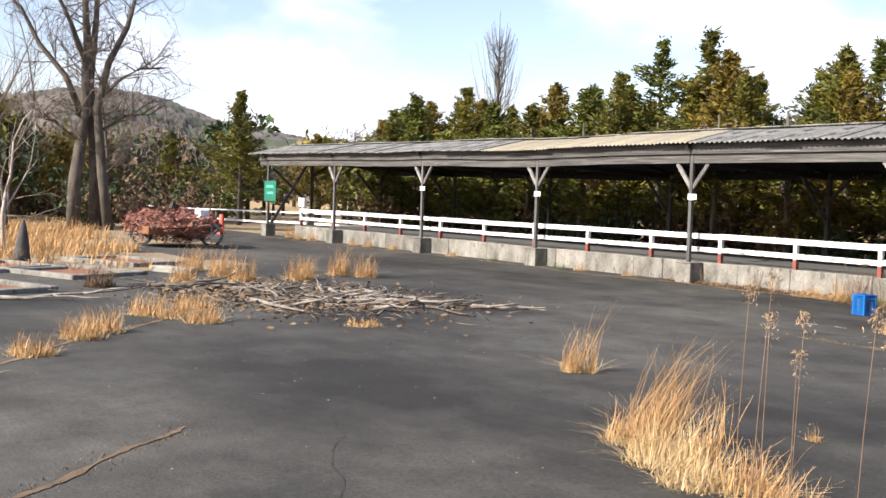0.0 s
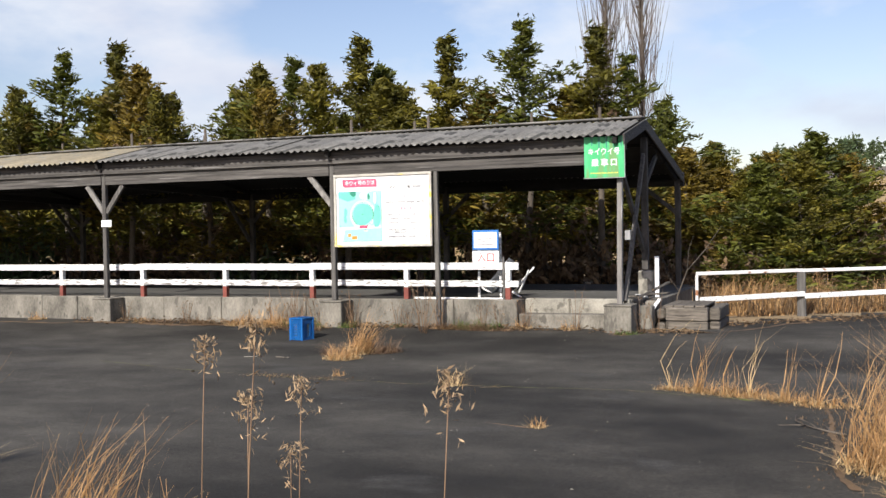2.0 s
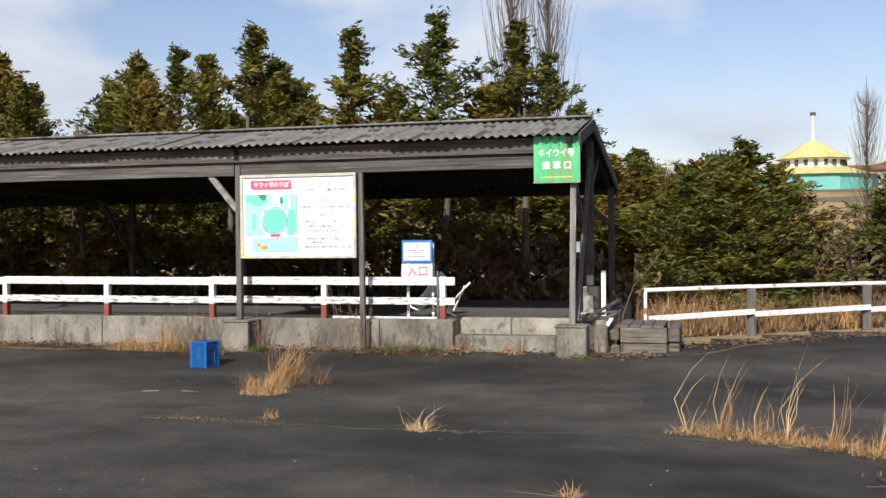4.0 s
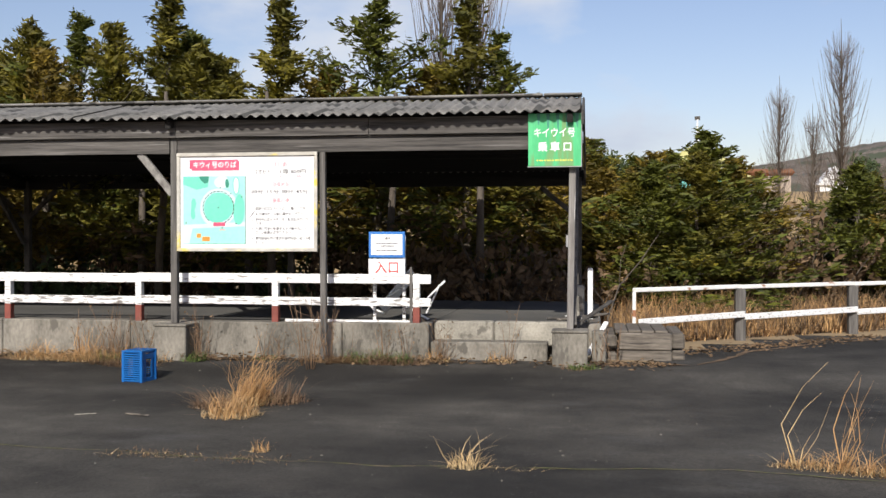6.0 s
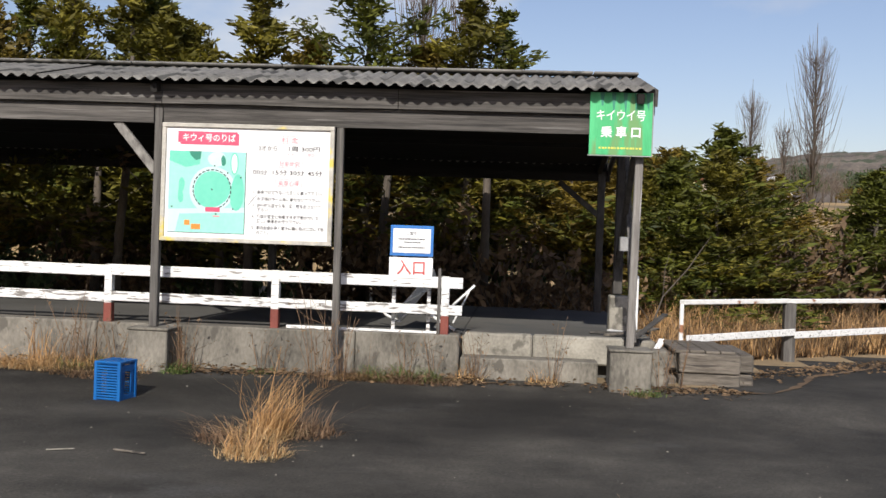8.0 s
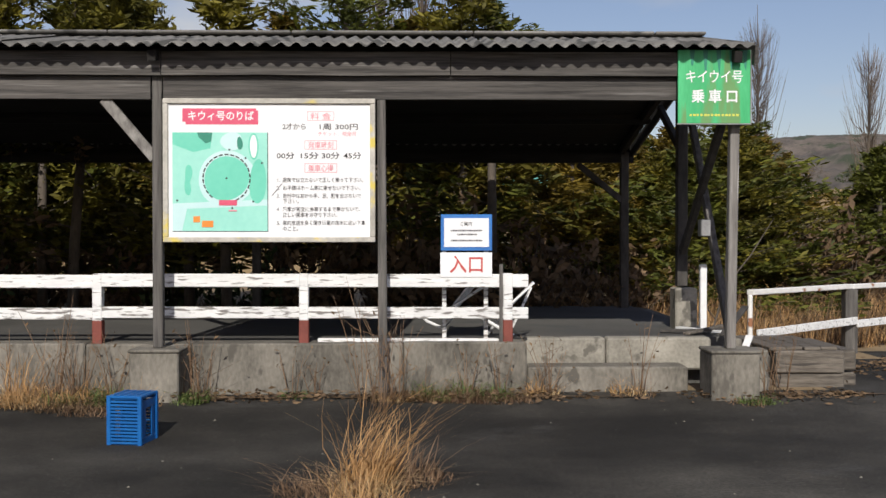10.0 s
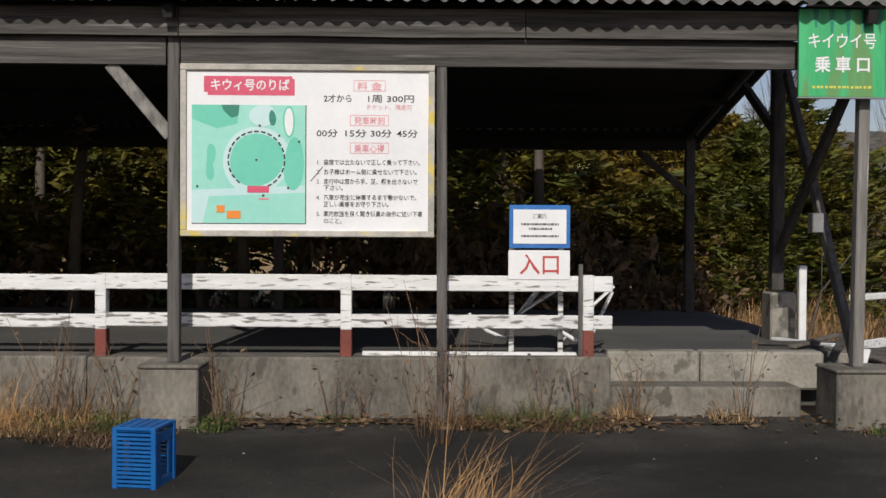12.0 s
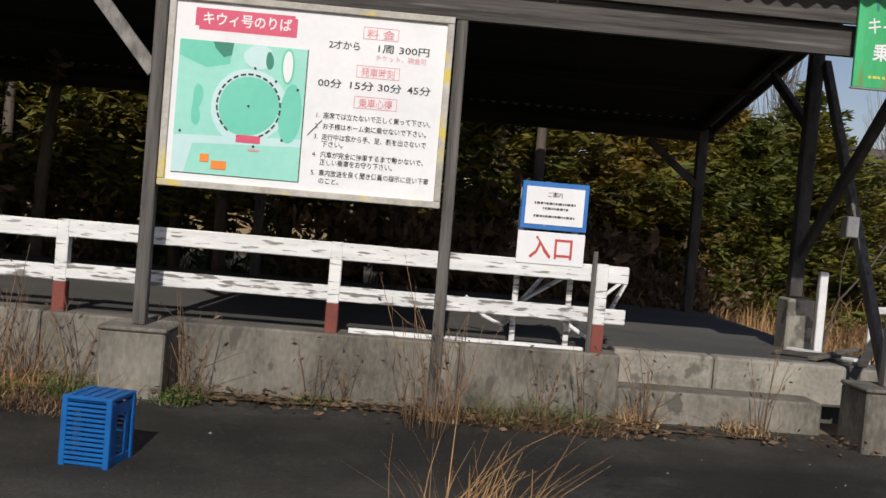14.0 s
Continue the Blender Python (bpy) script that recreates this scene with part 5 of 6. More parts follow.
for i in range(46):
    r = np.random.default_rng(700 + i)
    u, v = r.normal(0, 1.0), r.normal(0, 0.75)
    x, y = -13.6 + 0.75 * v * 1.5 + 0.66 * u * 1.3, 8.3 + 0.75 * u * 1.2 - 0.3 * v
    dead_branch((x, y), r.uniform(0.7, 1.9), r.uniform(-0.4, 2.4), 720 + i, r.uniform(0.018, 0.045), DEADWOOD if i % 3 else BARK)
dead_branch((-12.6, 9.1), 2.3, 0.25, 801, 0.05)
dead_branch((-13.8, 9.9), 2.6, 0.12, 802, 0.055)
dead_branch((-13.0, 7.3), 2.2, 0.1, 803, 0.045)
dead_branch((-14.5, 3.9), 2.6, 0.75, 804, 0.035)
dead_branch((0.0, 10.9), 0.9, 2.6, 805, 0.012, BARK)
litter = []
r = np.random.default_rng(9)
for i in range(420):
    x, y = -13.4 + r.normal(0, 1.5), 8.3 + r.normal(0, 1.05)
    a = r.uniform(0, 6.28)
    L = r.uniform(0.1, 0.4)
    litter.append(tube([(x, y, 0.012), (x + L * math.cos(a), y + L * math.sin(a), 0.012 + r.uniform(0, 0.12))], [0.008, 0.004], 4))
C = np.stack([-13.4 + r.normal(0, 1.5, 3200), 8.3 + r.normal(0, 1.05, 3200), np.full(3200, 0.02)], 1)
V, F = leaf_cloud(C, np.stack([r.normal(0, 1, 3200), r.normal(0, 1, 3200), np.zeros(3200)], 1), np.full(3200, 0.1), 1, 2201, -0.1, 0.5)
tagged(new("heap_litter", mesh_of("heap_litter", V, F, LEAF_DEAD)), "brown leaf litter under the branch heap", "leaf litter", kind="stuff")
tagged(new("twig_litter", tubes_mesh("twig_litter", litter, DEADWOOD)), "grey-brown twig litter round the branch heap", "twigs", kind="stuff")

# ---- stones and chips on the asphalt ----
chips_v, chips_f = [], []
for i in range(420):
    x, y = r.uniform(-11, 3), r.uniform(2.5, 17.6)
    s = r.uniform(0.004, 0.013)
    o = len(chips_v)
    z = float(ground_height(x, y))
    chips_v += [(x + s * math.cos(a) * r.uniform(0.6, 1.2), y + s * math.sin(a) * r.uniform(0.6, 1.2), z) for a in (0, 1.57, 3.14, 4.71)] + [(x, y, z + s * 0.8)]
    chips_f += [(o, o + 1, o + 4), (o + 1, o + 2, o + 4), (o + 2, o + 3, o + 4), (o + 3, o, o + 4)]
tagged(new("stone_chips", mesh_of("stone_chips", chips_v, chips_f, CONCRETE)), "pale stone chips scattered on the asphalt", "gravel", kind="stuff")

# ---- old planting frames, stump, cart, cone at the west side ----
def planting_frame(x, y, lx, ly, rot):
    t = thing("planting_frame", (x, y, 0.0), "sunken concrete planting frame overgrown with dry grass", "planter", "planting frames")
    for nme, lo, hi in (("curb", (-lx, -ly, -0.05), (lx, -ly + 0.16, 0.09)), ("curb", (-lx, ly - 0.16, -0.05), (lx, ly, 0.09)), ("curb", (-lx, -ly + 0.165, -0.05), (-lx + 0.16, ly - 0.165, 0.085)), ("curb", (lx - 0.16, -ly + 0.165, -0.05), (lx, ly - 0.165, 0.085))):
        bm = box_bm(lo, hi, 0.015)
        bmesh.ops.translate(bm, verts=bm.verts, vec=(x, y, 0))
        part(nme, bm, CONCRETE, t)
    bm = box_bm((-lx + 0.18, -ly + 0.18, -0.04), (lx - 0.18, ly - 0.18, 0.025), 0.01)
    bmesh.ops.translate(bm, verts=bm.verts, vec=(x, y, 0))
    part("soil", bm, RUST, t, "reddish brown soil")
    t.rotation_euler = (0, 0, radians(rot))
planting_frame(-16.2, 3.9, 1.1, 0.9, 20)
planting_frame(-18.9, 6.3, 1.2, 0.9, 22)
planting_frame(-21.6, 8.3, 1.2, 0.8, 22)
planting_frame(-20.4, 5.4, 1.1, 0.8, 20)
slabt = thing("concrete_chunk", (-18.5, 8.2, 0), "pale broken concrete chunk on the asphalt", "chunk")
part("body", beam_bm((-18.9, 8.0, 0.07), (-18.1, 8.5, 0.06), 0.3, 0.15, 0.03), CONCRETE_PALE, slabt)
stump = thing("tree_stump", (-21.8, 6.1, 0.0), "dark pointed broken tree stump in dry grass", "stump")
part("wood", tubes_mesh("wood", [tube([(0, 0, -0.05), (0.01, 0, 0.2), (0.0, 0.02, 0.5), (0.03, 0.02, 0.8), (0.04, 0.03, 0.95)], [0.22, 0.17, 0.13, 0.07, 0.02], 9)], WOOD_DARK), WOOD_DARK, stump)
cart = thing("overgrown_cart", (-28.2, 12.2, 0.0), "old wheeled cart buried under reddish dead brush", "cart")
part("bed", box_bm((-29.6, 11.0, 0.35), (-27.5, 13.1, 0.6), 0.03), RUST, cart)
for wx, wy in ((-27.35, 12.9), (-28.3, 11.1)):
    bm = bmesh.new()
    for k in range(20):
        a0, a1 = 2 * math.pi * k / 20, 2 * math.pi * (k + 1) / 20
        d = Vector((0.72, 0.69, 0))
        c = Vector((wx, wy, 0.36))
        q = [c + d * (math.cos(a) * rr) + Vector((0, 0, math.sin(a) * rr)) + Vector((0.69, -0.72, 0)) * s for a in (a0, a1) for rr in (0.29, 0.36) for s in (-0.04, 0.04)]
        vs = [bm.verts.new(p) for p in q]
        for f in ((0, 1, 5, 4), (2, 6, 7, 3), (0, 4, 6, 2), (1, 3, 7, 5)):
            bm.faces.new([vs[i] for i in f])
    w_ = part("wheel", bm, RUBBER, cart)
    for k in range(4):
        a = math.pi * k / 4
        d = Vector((0.72 * math.cos(a), 0.69 * math.cos(a), math.sin(a))) * 0.3
        part("spoke", beam_bm(Vector((wx, wy, 0.36)) - d, Vector((wx, wy, 0.36)) + d, 0.03, 0.03, 0.004), METAL_GREY, w_)
part("handle", beam_bm((-28.9, 12.2, 0.6), (-29.0, 12.4, 1.25), 0.12, 0.3, 0.01), RUBBER, cart)
part("white_tank", box_bm((-28.0, 12.6, 0.75), (-27.6, 12.95, 1.15), 0.06), PAINT_WHITE, cart)
rb = np.random.default_rng(31)
q = rb.normal(0, 1, (420, 3))
q = q / np.linalg.norm(q, axis=1)[:, None] * np.array([1.5, 1.3, 0.42]) + np.array([-0.5, 0.0, 0.62])
V, F = leaf_cloud(q, np.tile([0.5, 0.3, 0.2], (420, 1)), np.full(420, 0.3), 7, 32, 0.5, 0.12)
part("brush", mesh_of("brush", V, F, TARP_RED), TARP_RED, cart, "reddish dead brush")
cone = thing("road_post", (-34.5, 16.4, 0.05), "short red plastic road post", "bollard")
part("body", tubes_mesh("body", [tube([(0, 0, 0), (0, 0, 0.05), (0, 0, 0.06), (0, 0, 0.72), (0, 0, 0.76)], [0.2, 0.2, 0.1, 0.09, 0.05], 12)], CONE_RED), CONE_RED, cone)

# ---- trees ----
def conifer(H, R, seed, material, branches=95, k=9, low=0.1, leaf=0.17, ragged=0.35):
    """A cypress: tapered trunk, upswept limbs and flat sprays. Stands at the origin."""
    r = np.random.default_rng(seed)
    t = thing("cypress_tree", (0, 0, 0), "bushy olive-green cypress tree with ragged tip", "tree", "cypress row")
    tubes = [tube([(0, 0, -0.1), (0.02, 0, H * 0.3), (0.0, 0.03, H * 0.7), (0.02, 0, H * 0.97)], [0.09, 0.07, 0.035, 0.008], 7)]
    C, D, S = [], [], []
    for i in range(branches):
        f = low + (0.985 - low) * ((i + r.uniform()) / branches) ** 0.78
        L = max(R * (1.0 - f) ** 0.9 * (1.15 - 0.36 * f) * r.uniform(0.55 - ragged * 0.5, 1.0 + ragged * 0.5), 0.12)
        az, up = r.uniform(0, 6.283), r.uniform(-0.1, 0.35) + 0.35 * f
        d = np.array([math.cos(az), math.sin(az), up])
        p0 = np.array([0, 0, f * H])
        bow = np.array([0, 0, r.uniform(0.0, 0.28) * L])
        tubes.append(tube([p0 + d * L * s + bow * s * s for s in (0, 0.5, 1)], [0.018, 0.012, 0.004], 3))
        side = np.array([-math.sin(az), math.cos(az), 0.1])
        for s in np.linspace(0.3, 1, 4 + int(8 * L / R)):
            for e in (-1, -0.5, 0, 0.5, 1):
                q = p0 + d * L * s + bow * s * s + side * e * 0.3 * L * (1.12 - s) + r.normal(0, 0.025 * (1 + L), 3)
                C.append(q)
                dd = d / np.linalg.norm(d) + side * e * 0.8 + np.array([0, 0, 0.15])
                D.append(dd / np.linalg.norm(dd))
                S.append(leaf * r.uniform(0.7, 1.3) * (0.75 + 0.25 * (1 - f)))
    for s in np.linspace(0.9, 1.0, 7):
        C.append(np.array([0.02, 0, s * H]))
        D.append(np.array([0, 0, 1.0]))
        S.append(leaf * 0.7)
    part("trunk", tubes_mesh("trunk", tubes, BARK), BARK, t)
    V, F = leaf_cloud(np.array(C), np.array(D), np.array(S), k, seed + 1, 0.15, 0.3)
    part("crown", mesh_of("crown", V, F, material), material, t)
    return t

CYP = [conifer(6.2, 1.9, 11, LEAF_OLIVE, 84, 4, 0.12, 0.17, 0.7), conifer(5.0, 2.3, 12, LEAF_OLIVE, 84, 4, 0.2, 0.17, 0.8), conifer(4.4, 2.1, 13, LEAF_BRONZE, 82, 4, 0.18, 0.17, 0.75), conifer(6.4, 2.5, 14, LEAF_GREEN, 66, 4, 0.15, 0.17, 1.0), conifer(4.0, 2.1, 15, LEAF_GREEN, 88, 4, 0.06, 0.17, 0.75)]
used = set()
def plant(kinds, i, x, y, s, turn, label=""):
    z = float(ground_height(x, y)) - 0.05
    m = pose(x, y, z, 0, 0, turn)
    src = kinds[i]
    if src.name not in used:
        used.add(src.name)
        src.matrix_basis = m @ Matrix.Diagonal((s, s, s, 1))
        t = src
    else:
        t = copy_thing(src, m)
        t.scale = (s, s, s)
    if label:
        t["label"] = label
    return t

for i, x, y, top in ((3, -21.4, 25.7, 6.95), (0, -19.4, 25.6, 7.0), (1, -14.6, 25.6, 5.5), (3, -13.55, 25.4, 6.1), (0, -11.7, 25.6, 6.5), (1, -10.9, 25.4, 5.3), (0, -9.35, 25.6, 6.35), (3, -7.35, 25.5, 6.55), (0, -5.55, 25.2, 6.15), (2, -6.3, 25.9, 4.9), (2, -8.4, 25.6, 4.9), (3, -5.0, 25.9, 5.6)):
    h = (6.2, 5.0, 4.4, 6.4, 4.0)[i]
    t = plant(CYP, i, x, y, (top + 0.1) / h, x * 77 % 360, "tall ragged cypress rising above the shed roof")
    t.scale = (t.scale.x * 1.3, t.scale.y * 1.3, t.scale.z)
for j, x in enumerate(np.arange(-37, -10.2, 1.1)):
    i = (1, 2, 1, 4)[j % 4]
    h = (6.2, 5.0, 4.4, 6.4, 4.0)[i]
    plant(CYP, i, x + 0.3 * math.sin(j * 3), 25.6 + 1.2 * math.sin(j * 1.7), ((5.75 if x > -20 else 5.5) + 0.5 * math.sin(j * 2.3)) / h, j * 67)
for j, x in enumerate(np.arange(-44, -4, 1.5)):
    if x > -18 and j % 2:
        continue
    i = (2, 1, 4)[j % 3]
    h = (6.2, 5.0, 4.4, 6.4, 4.0)[i]
    plant(CYP, i, x, 29.5 + 0.9 * math.sin(j * 2.7), ((5.6 if x < -15 else 4.7) + 0.5 * math.sin(j * 1.3)) / h, j * 41)
for j, (x, y, top, i) in enumerate(((-3.7, 25.9, 3.9, 2), (-2.9, 26.0, 3.35, 2), (-1.9, 26.6, 3.3, 2), (-0.9, 26.3, 3.65, 4), (-1.5, 27.6, 3.4, 1), (2.3, 28.0, 3.1, 4), (3.3, 28.2, 3.0, 2), (4.4, 28.8, 3.3, 1), (5.6, 29.3, 3.2, 4), (7.0, 30, 3.4, 2), (8.6, 31, 3.2, 1), (10.5, 32, 3.5, 4), (-3.3, 28.0, 3.6, 1), (-2.4, 25.6, 3.2, 1), (-1.2, 25.4, 3.2, 1), (-2.0, 25.2, 3.0, 4), (3.6, 26.9, 2.9, 4), (5.0, 27.6, 3.1, 1), (2.9, 29.0, 3.0, 1), (-0.3, 26.9, 3.2, 2), (3.9, 27.8, 3.0, 2), (6.0, 28.4, 3.1, 1), (-3.2, 26.8, 4.1, 1), (-2.2, 27.4, 3.7, 4))):
    h = (6.2, 5.0, 4.4, 6.4, 4.0)[i]
    s = (0.88 if x < -2 else 1.0) * top / h
    t = plant(CYP, i, x, y, s, j * 53, "dense olive cypress behind the roadside fence")
    t.scale = (s * 1.4, s * 1.4, s)
for j, (x, y, top) in enumerate(((-44, 21.5, 6.4), (-47, 23, 4.6), (-41, 24, 4.4), (-50, 20.5, 4.2), (-54, 22, 4.8), (-60, 20, 5.0))):
    i = (1, 4, 2)[j % 3]
    plant(CYP, i, x, y, top / (6.2, 5.0, 4.4, 6.4, 4.0)[i], j * 71)
# slim trunks of the wood behind the platform
for j, x in enumerate((-5.15, -6.9, -8.9, -9.6, -11.0, -11.85, -14.6, -15.9, -17.1, -20.2, -22.6, -26.2)):
    y = 23.9 + 0.7 * math.sin(j * 2.9)
    t = thing("slim_tree", (x, y, 0.05), "slim dark bare-stemmed tree behind the platform", "tree", "slim trunks")
    lean = 0.15 * math.sin(j * 1.9)
    tb = [tube([(0, 0, -0.1), (lean * 0.3, 0, 1.3), (lean, 0.05, 2.8), (lean * 1.2, 0, 4.2)], [0.085, 0.075, 0.06, 0.03], 7)]
    C, D = [], []
    rr = np.random.default_rng(1200 + j)
    for q in range(9):
        z0, az, L = rr.uniform(0.9, 3.9), rr.uniform(0, 6.28), rr.uniform(0.5, 1.3)
        d = np.array([math.cos(az), math.sin(az), rr.uniform(-0.1, 0.4)])
        p0 = np.array([lean * z0 / 4, 0, z0])
        tb.append(tube([p0, p0 + d * L * 0.5, p0 + d * L], [0.015, 0.01, 0.003], 3))
        for s in np.linspace(0.4, 1, 5):
            C.append(p0 + d * L * s)
            D.append(d)
    part("trunk", tubes_mesh("trunk", tb, BARK), BARK, t)
    m_ = (LEAF_DEAD, LEAF_OLIVE)[j % 2]
    V, F = leaf_cloud(np.array(C), np.array(D), np.full(len(C), 0.17), 5, 1300 + j)
    part("crown", mesh_of("crown", V, F, m_), m_, t)
# brown and green shrubs under the trees
def shrub(seed, material, H, R):
    r = np.random.default_rng(seed)
    t = thing("shrub", (0, 0, 0), "brown leafless shrub with dead foliage" if material is LEAF_DEAD else "dark green shrub under the trees", "shrub", "undergrowth shrubs")
    tb, C, D = [], [], []
    for i in range(26):
        az, up, L = r.uniform(0, 6.28), r.uniform(0.5, 2.2), R * r.uniform(0.6, 1.2)
        d = np.array([math.cos(az), math.sin(az), up])
        d = d / np.linalg.norm(d) * L * H
        tb.append(tube([(0, 0, -0.05), d * 0.5, d], [0.014, 0.01, 0.003], 3))
        for s in np.linspace(0.35, 1, 6):
            C.append(d * s + r.normal(0, 0.09, 3))
            D.append(d / np.linalg.norm(d))
    part("branching_stem", tubes_mesh("branching_stem", tb, BARK), BARK, t)
    V, F = leaf_cloud(np.array(C), np.array(D), np.full(len(C), 0.15), 6, seed + 3, 0.8, 0.42)
    part("crown", mesh_of("crown", V, F, material), material, t)
    return t
SHR = [shrub(41, LEAF_DEAD, 1.3, 1.0), shrub(42, LEAF_DARK, 1.2, 1.0), shrub(43, LEAF_DEAD, 1.0, 1.1)]
for j in range(44):
    rr = np.random.default_rng(1400 + j)
    plant(SHR, int(rr.integers(0, 3)), -35 + 33 * (j + rr.uniform()) / 44, 23.7 + 2.6 * rr.uniform(), rr.uniform(0.8, 1.5), rr.uniform(0, 360))
for j in range(30):
    rr = np.random.default_rng(1450 + j)
    plant(SHR, (0, 2, 1)[j % 3], rr.uniform(-62, -41), rr.uniform(13, 23), rr.uniform(1.3, 2.3), rr.uniform(0, 360))
for j in range(6):
    rr = np.random.default_rng(1500 + j)
    u = rr.uniform(-0.5, 8.5)
    plant(SHR, (0, 2, 1)[j % 3], -1.0 + u * 0.8 - 1.5, 21.5 + u * 0.56 + 3.4 + rr.uniform(0, 1.5), rr.uniform(0.7, 1.2), rr.uniform(0, 360))

for j, (x, y, s) in enumerate(((0.2, 27.0, 1.5), (0.9, 27.6, 1.7), (1.5, 27.2, 1.4), (0.5, 28.4, 1.6), (-0.3, 28.2, 1.5), (2.2, 28.6, 1.5), (1.3, 29.5, 1.6))):
    plant(SHR, (0, 2, 0, 2, 0, 1, 2)[j], x, y, s, j * 63)

def bare_tree(H, seed, material, base, name, label, depth=5, splits=3, spread=0.55, upright=0.25, trunks=1, sides=5, leader=0.62):
    """A leafless tree: limbs fork again and again."""
    r = np.random.default_rng(seed)
    t = thing(name, (0, 0, 0), label, "tree")
    limbs, tubes = [], []
    def grow(p, d, L, rad, dep):
        pts, q, dd = [p], p.copy(), d.copy()
        for i in range(3):
            dd = dd + r.normal(0, 0.1, 3) + np.array([0, 0, upright * 0.12])
            dd /= np.linalg.norm(dd)
            q = q + dd * L / 3
            pts.append(q)
        (limbs if dep >= depth - 1 else tubes).append(tube(pts, [rad, rad * 0.88, rad * 0.76, rad * 0.62], sides if rad > 0.02 else 3))
        if dep <= 0:
            return
        for s in range(splits + (dep >= depth - 1)):
            f = r.uniform(0.35, 1.0) if s else 1.0
            at = pts[min(3, int(f * 3))]
            nd = dd + r.normal(0, spread * (0.45 if s == 0 else 1.0), 3) + np.array([0, 0, upright])
            nd /= np.linalg.norm(nd)
            grow(np.array(at), nd, L * r.uniform(0.55, 0.85) * (1.1 if s == 0 else 0.9), rad * (0.62 if s == 0 else 0.42), dep - 1)
    for k in range(trunks):
        a = 6.283 * k / trunks
        d = np.array([0.05 * math.cos(a) * (trunks > 1), 0.05 * math.sin(a) * (trunks > 1), 1.0])
        grow(np.array([0.6 * math.cos(a) * (trunks > 1), 0.6 * math.sin(a) * (trunks > 1), -0.1]), d / np.linalg.norm(d), H * leader / 1.6, base, depth)
    part("trunk", tubes_mesh("trunk", limbs, material), material, t)
    part("crown", tubes_mesh("crown", tubes, material), material, t)
    return t

def old_tree(at, seed):
    """A tall leafless tree of three close stems with wide crooked limbs and fine twigs. Offsets lie across the view of the lot."""
    r = np.random.default_rng(seed)
    t = thing("bare_tree", at, "tall leafless three-stemmed tree in dry grass", "tree")
    across, deep = np.array([0.3, 0.95, 0.0]), np.array([-0.95, 0.3, 0.0])
    def line(pts):
        return [across * u + deep * w + np.array([0, 0, z]) for u, w, z in pts]
    stems = [(line([(-0.85, 0, -0.1), (-0.8, 0, 2.0), (-0.45, 0.1, 4.6), (-0.4, 0.1, 7.2), (-0.55, 0.2, 9.5), (-0.3, 0.2, 12.5)]), 0.3),
             (line([(0.0, 0.4, -0.1), (-0.1, 0.4, 3.2), (-0.3, 0.3, 5.8), (-0.1, 0.3, 8.2), (0.1, 0.2, 12.8)]), 0.27),
             (line([(0.5, -0.2, -0.1), (0.2, -0.1, 2.3), (0.0, 0.0, 4.8), (0.4, 0.0, 6.6), (1.1, 0.1, 8.1), (1.4, 0.1, 9.3), (2.4, 0.2, 10.2)]), 0.22),
             (line([(-0.55, 0.1, 4.4), (-1.2, 0.2, 6.0), (-2.2, 0.2, 7.2), (-2.9, 0.3, 8.6), (-3.9, 0.3, 9.4)]), 0.15),
             (line([(-0.4, 0.1, 6.4), (-1.1, -0.3, 8.2), (-1.8, -0.4, 9.6), (-2.2, -0.4, 11.4)]), 0.12),
             (line([(-0.1, 0.2, 5.0), (0.9, -0.4, 6.0), (1.6, -0.6, 6.4), (2.6, -0.7, 6.5)]), 0.09),
             (line([(0.1, 0.0, 3.9), (1.2, 0.2, 4.6), (2.3, 0.3, 4.7)]), 0.06),
             (line([(-0.6, 0.0, 3.4), (-1.6, 0.1, 4.2), (-2.6, 0.0, 4.4)]), 0.06)]
    trunk, twigs = [], []
    def spray(p, d, L, rad, dep):
        q, pts = np.array(p), [np.array(p)]
        for i in range(4):
            d = d + r.normal(0, 0.2, 3) + np.array([0, 0, 0.04])
            d = d / np.linalg.norm(d)
            q = q + d * L / 4
            pts.append(q)
        twigs.append(tube(pts, list(np.linspace(rad, rad * 0.35, 5)), 4 if rad > 0.02 else 3))
        if dep:
            for s in range(4):
                e = d + r.normal(0, 0.75, 3)
                spray(pts[1 + s], e / np.linalg.norm(e), L * r.uniform(0.4, 0.7), rad * 0.5, dep - 1)
    for pts, rad in stems:
        k = len(pts)
        trunk.append(tube(pts, [rad * (1 - 0.75 * (i / (k - 1))) for i in range(k)], 8))
        for i in range(1, k):
            for q in range(5 if i > 1 or rad < 0.2 else 1):
                f = r.uniform()
                p = pts[i - 1] * (1 - f) + pts[i] * f
                if p[2] < 2.5:
                    continue
                a = r.uniform(0, 6.28)
                d = np.array([math.cos(a), math.sin(a), r.uniform(0.1, 0.9)])
                spray(p, d / np.linalg.norm(d), r.uniform(0.9, 2.0), 0.035, 3)
    part("trunk", tubes_mesh("trunk", [(list(v), f) for v, f in trunk], BARK), BARK, t)
    part("crown", tubes_mesh("crown", [(list(v), f) for v, f in twigs], TWIG_HAZE), TWIG_HAZE, t, "fine bare twigs")
    return t
old_tree((-39.9, 13.4, 0.0), 21)
young = bare_tree(4.2, 22, BARK_PALE, 0.06, "bare_tree", "slender pale-barked leafless tree leaning", 4, 2, 0.5, 0.15)
young.location, young.rotation_euler = (-24.2, 6.3, 0), (0, radians(12), radians(40))
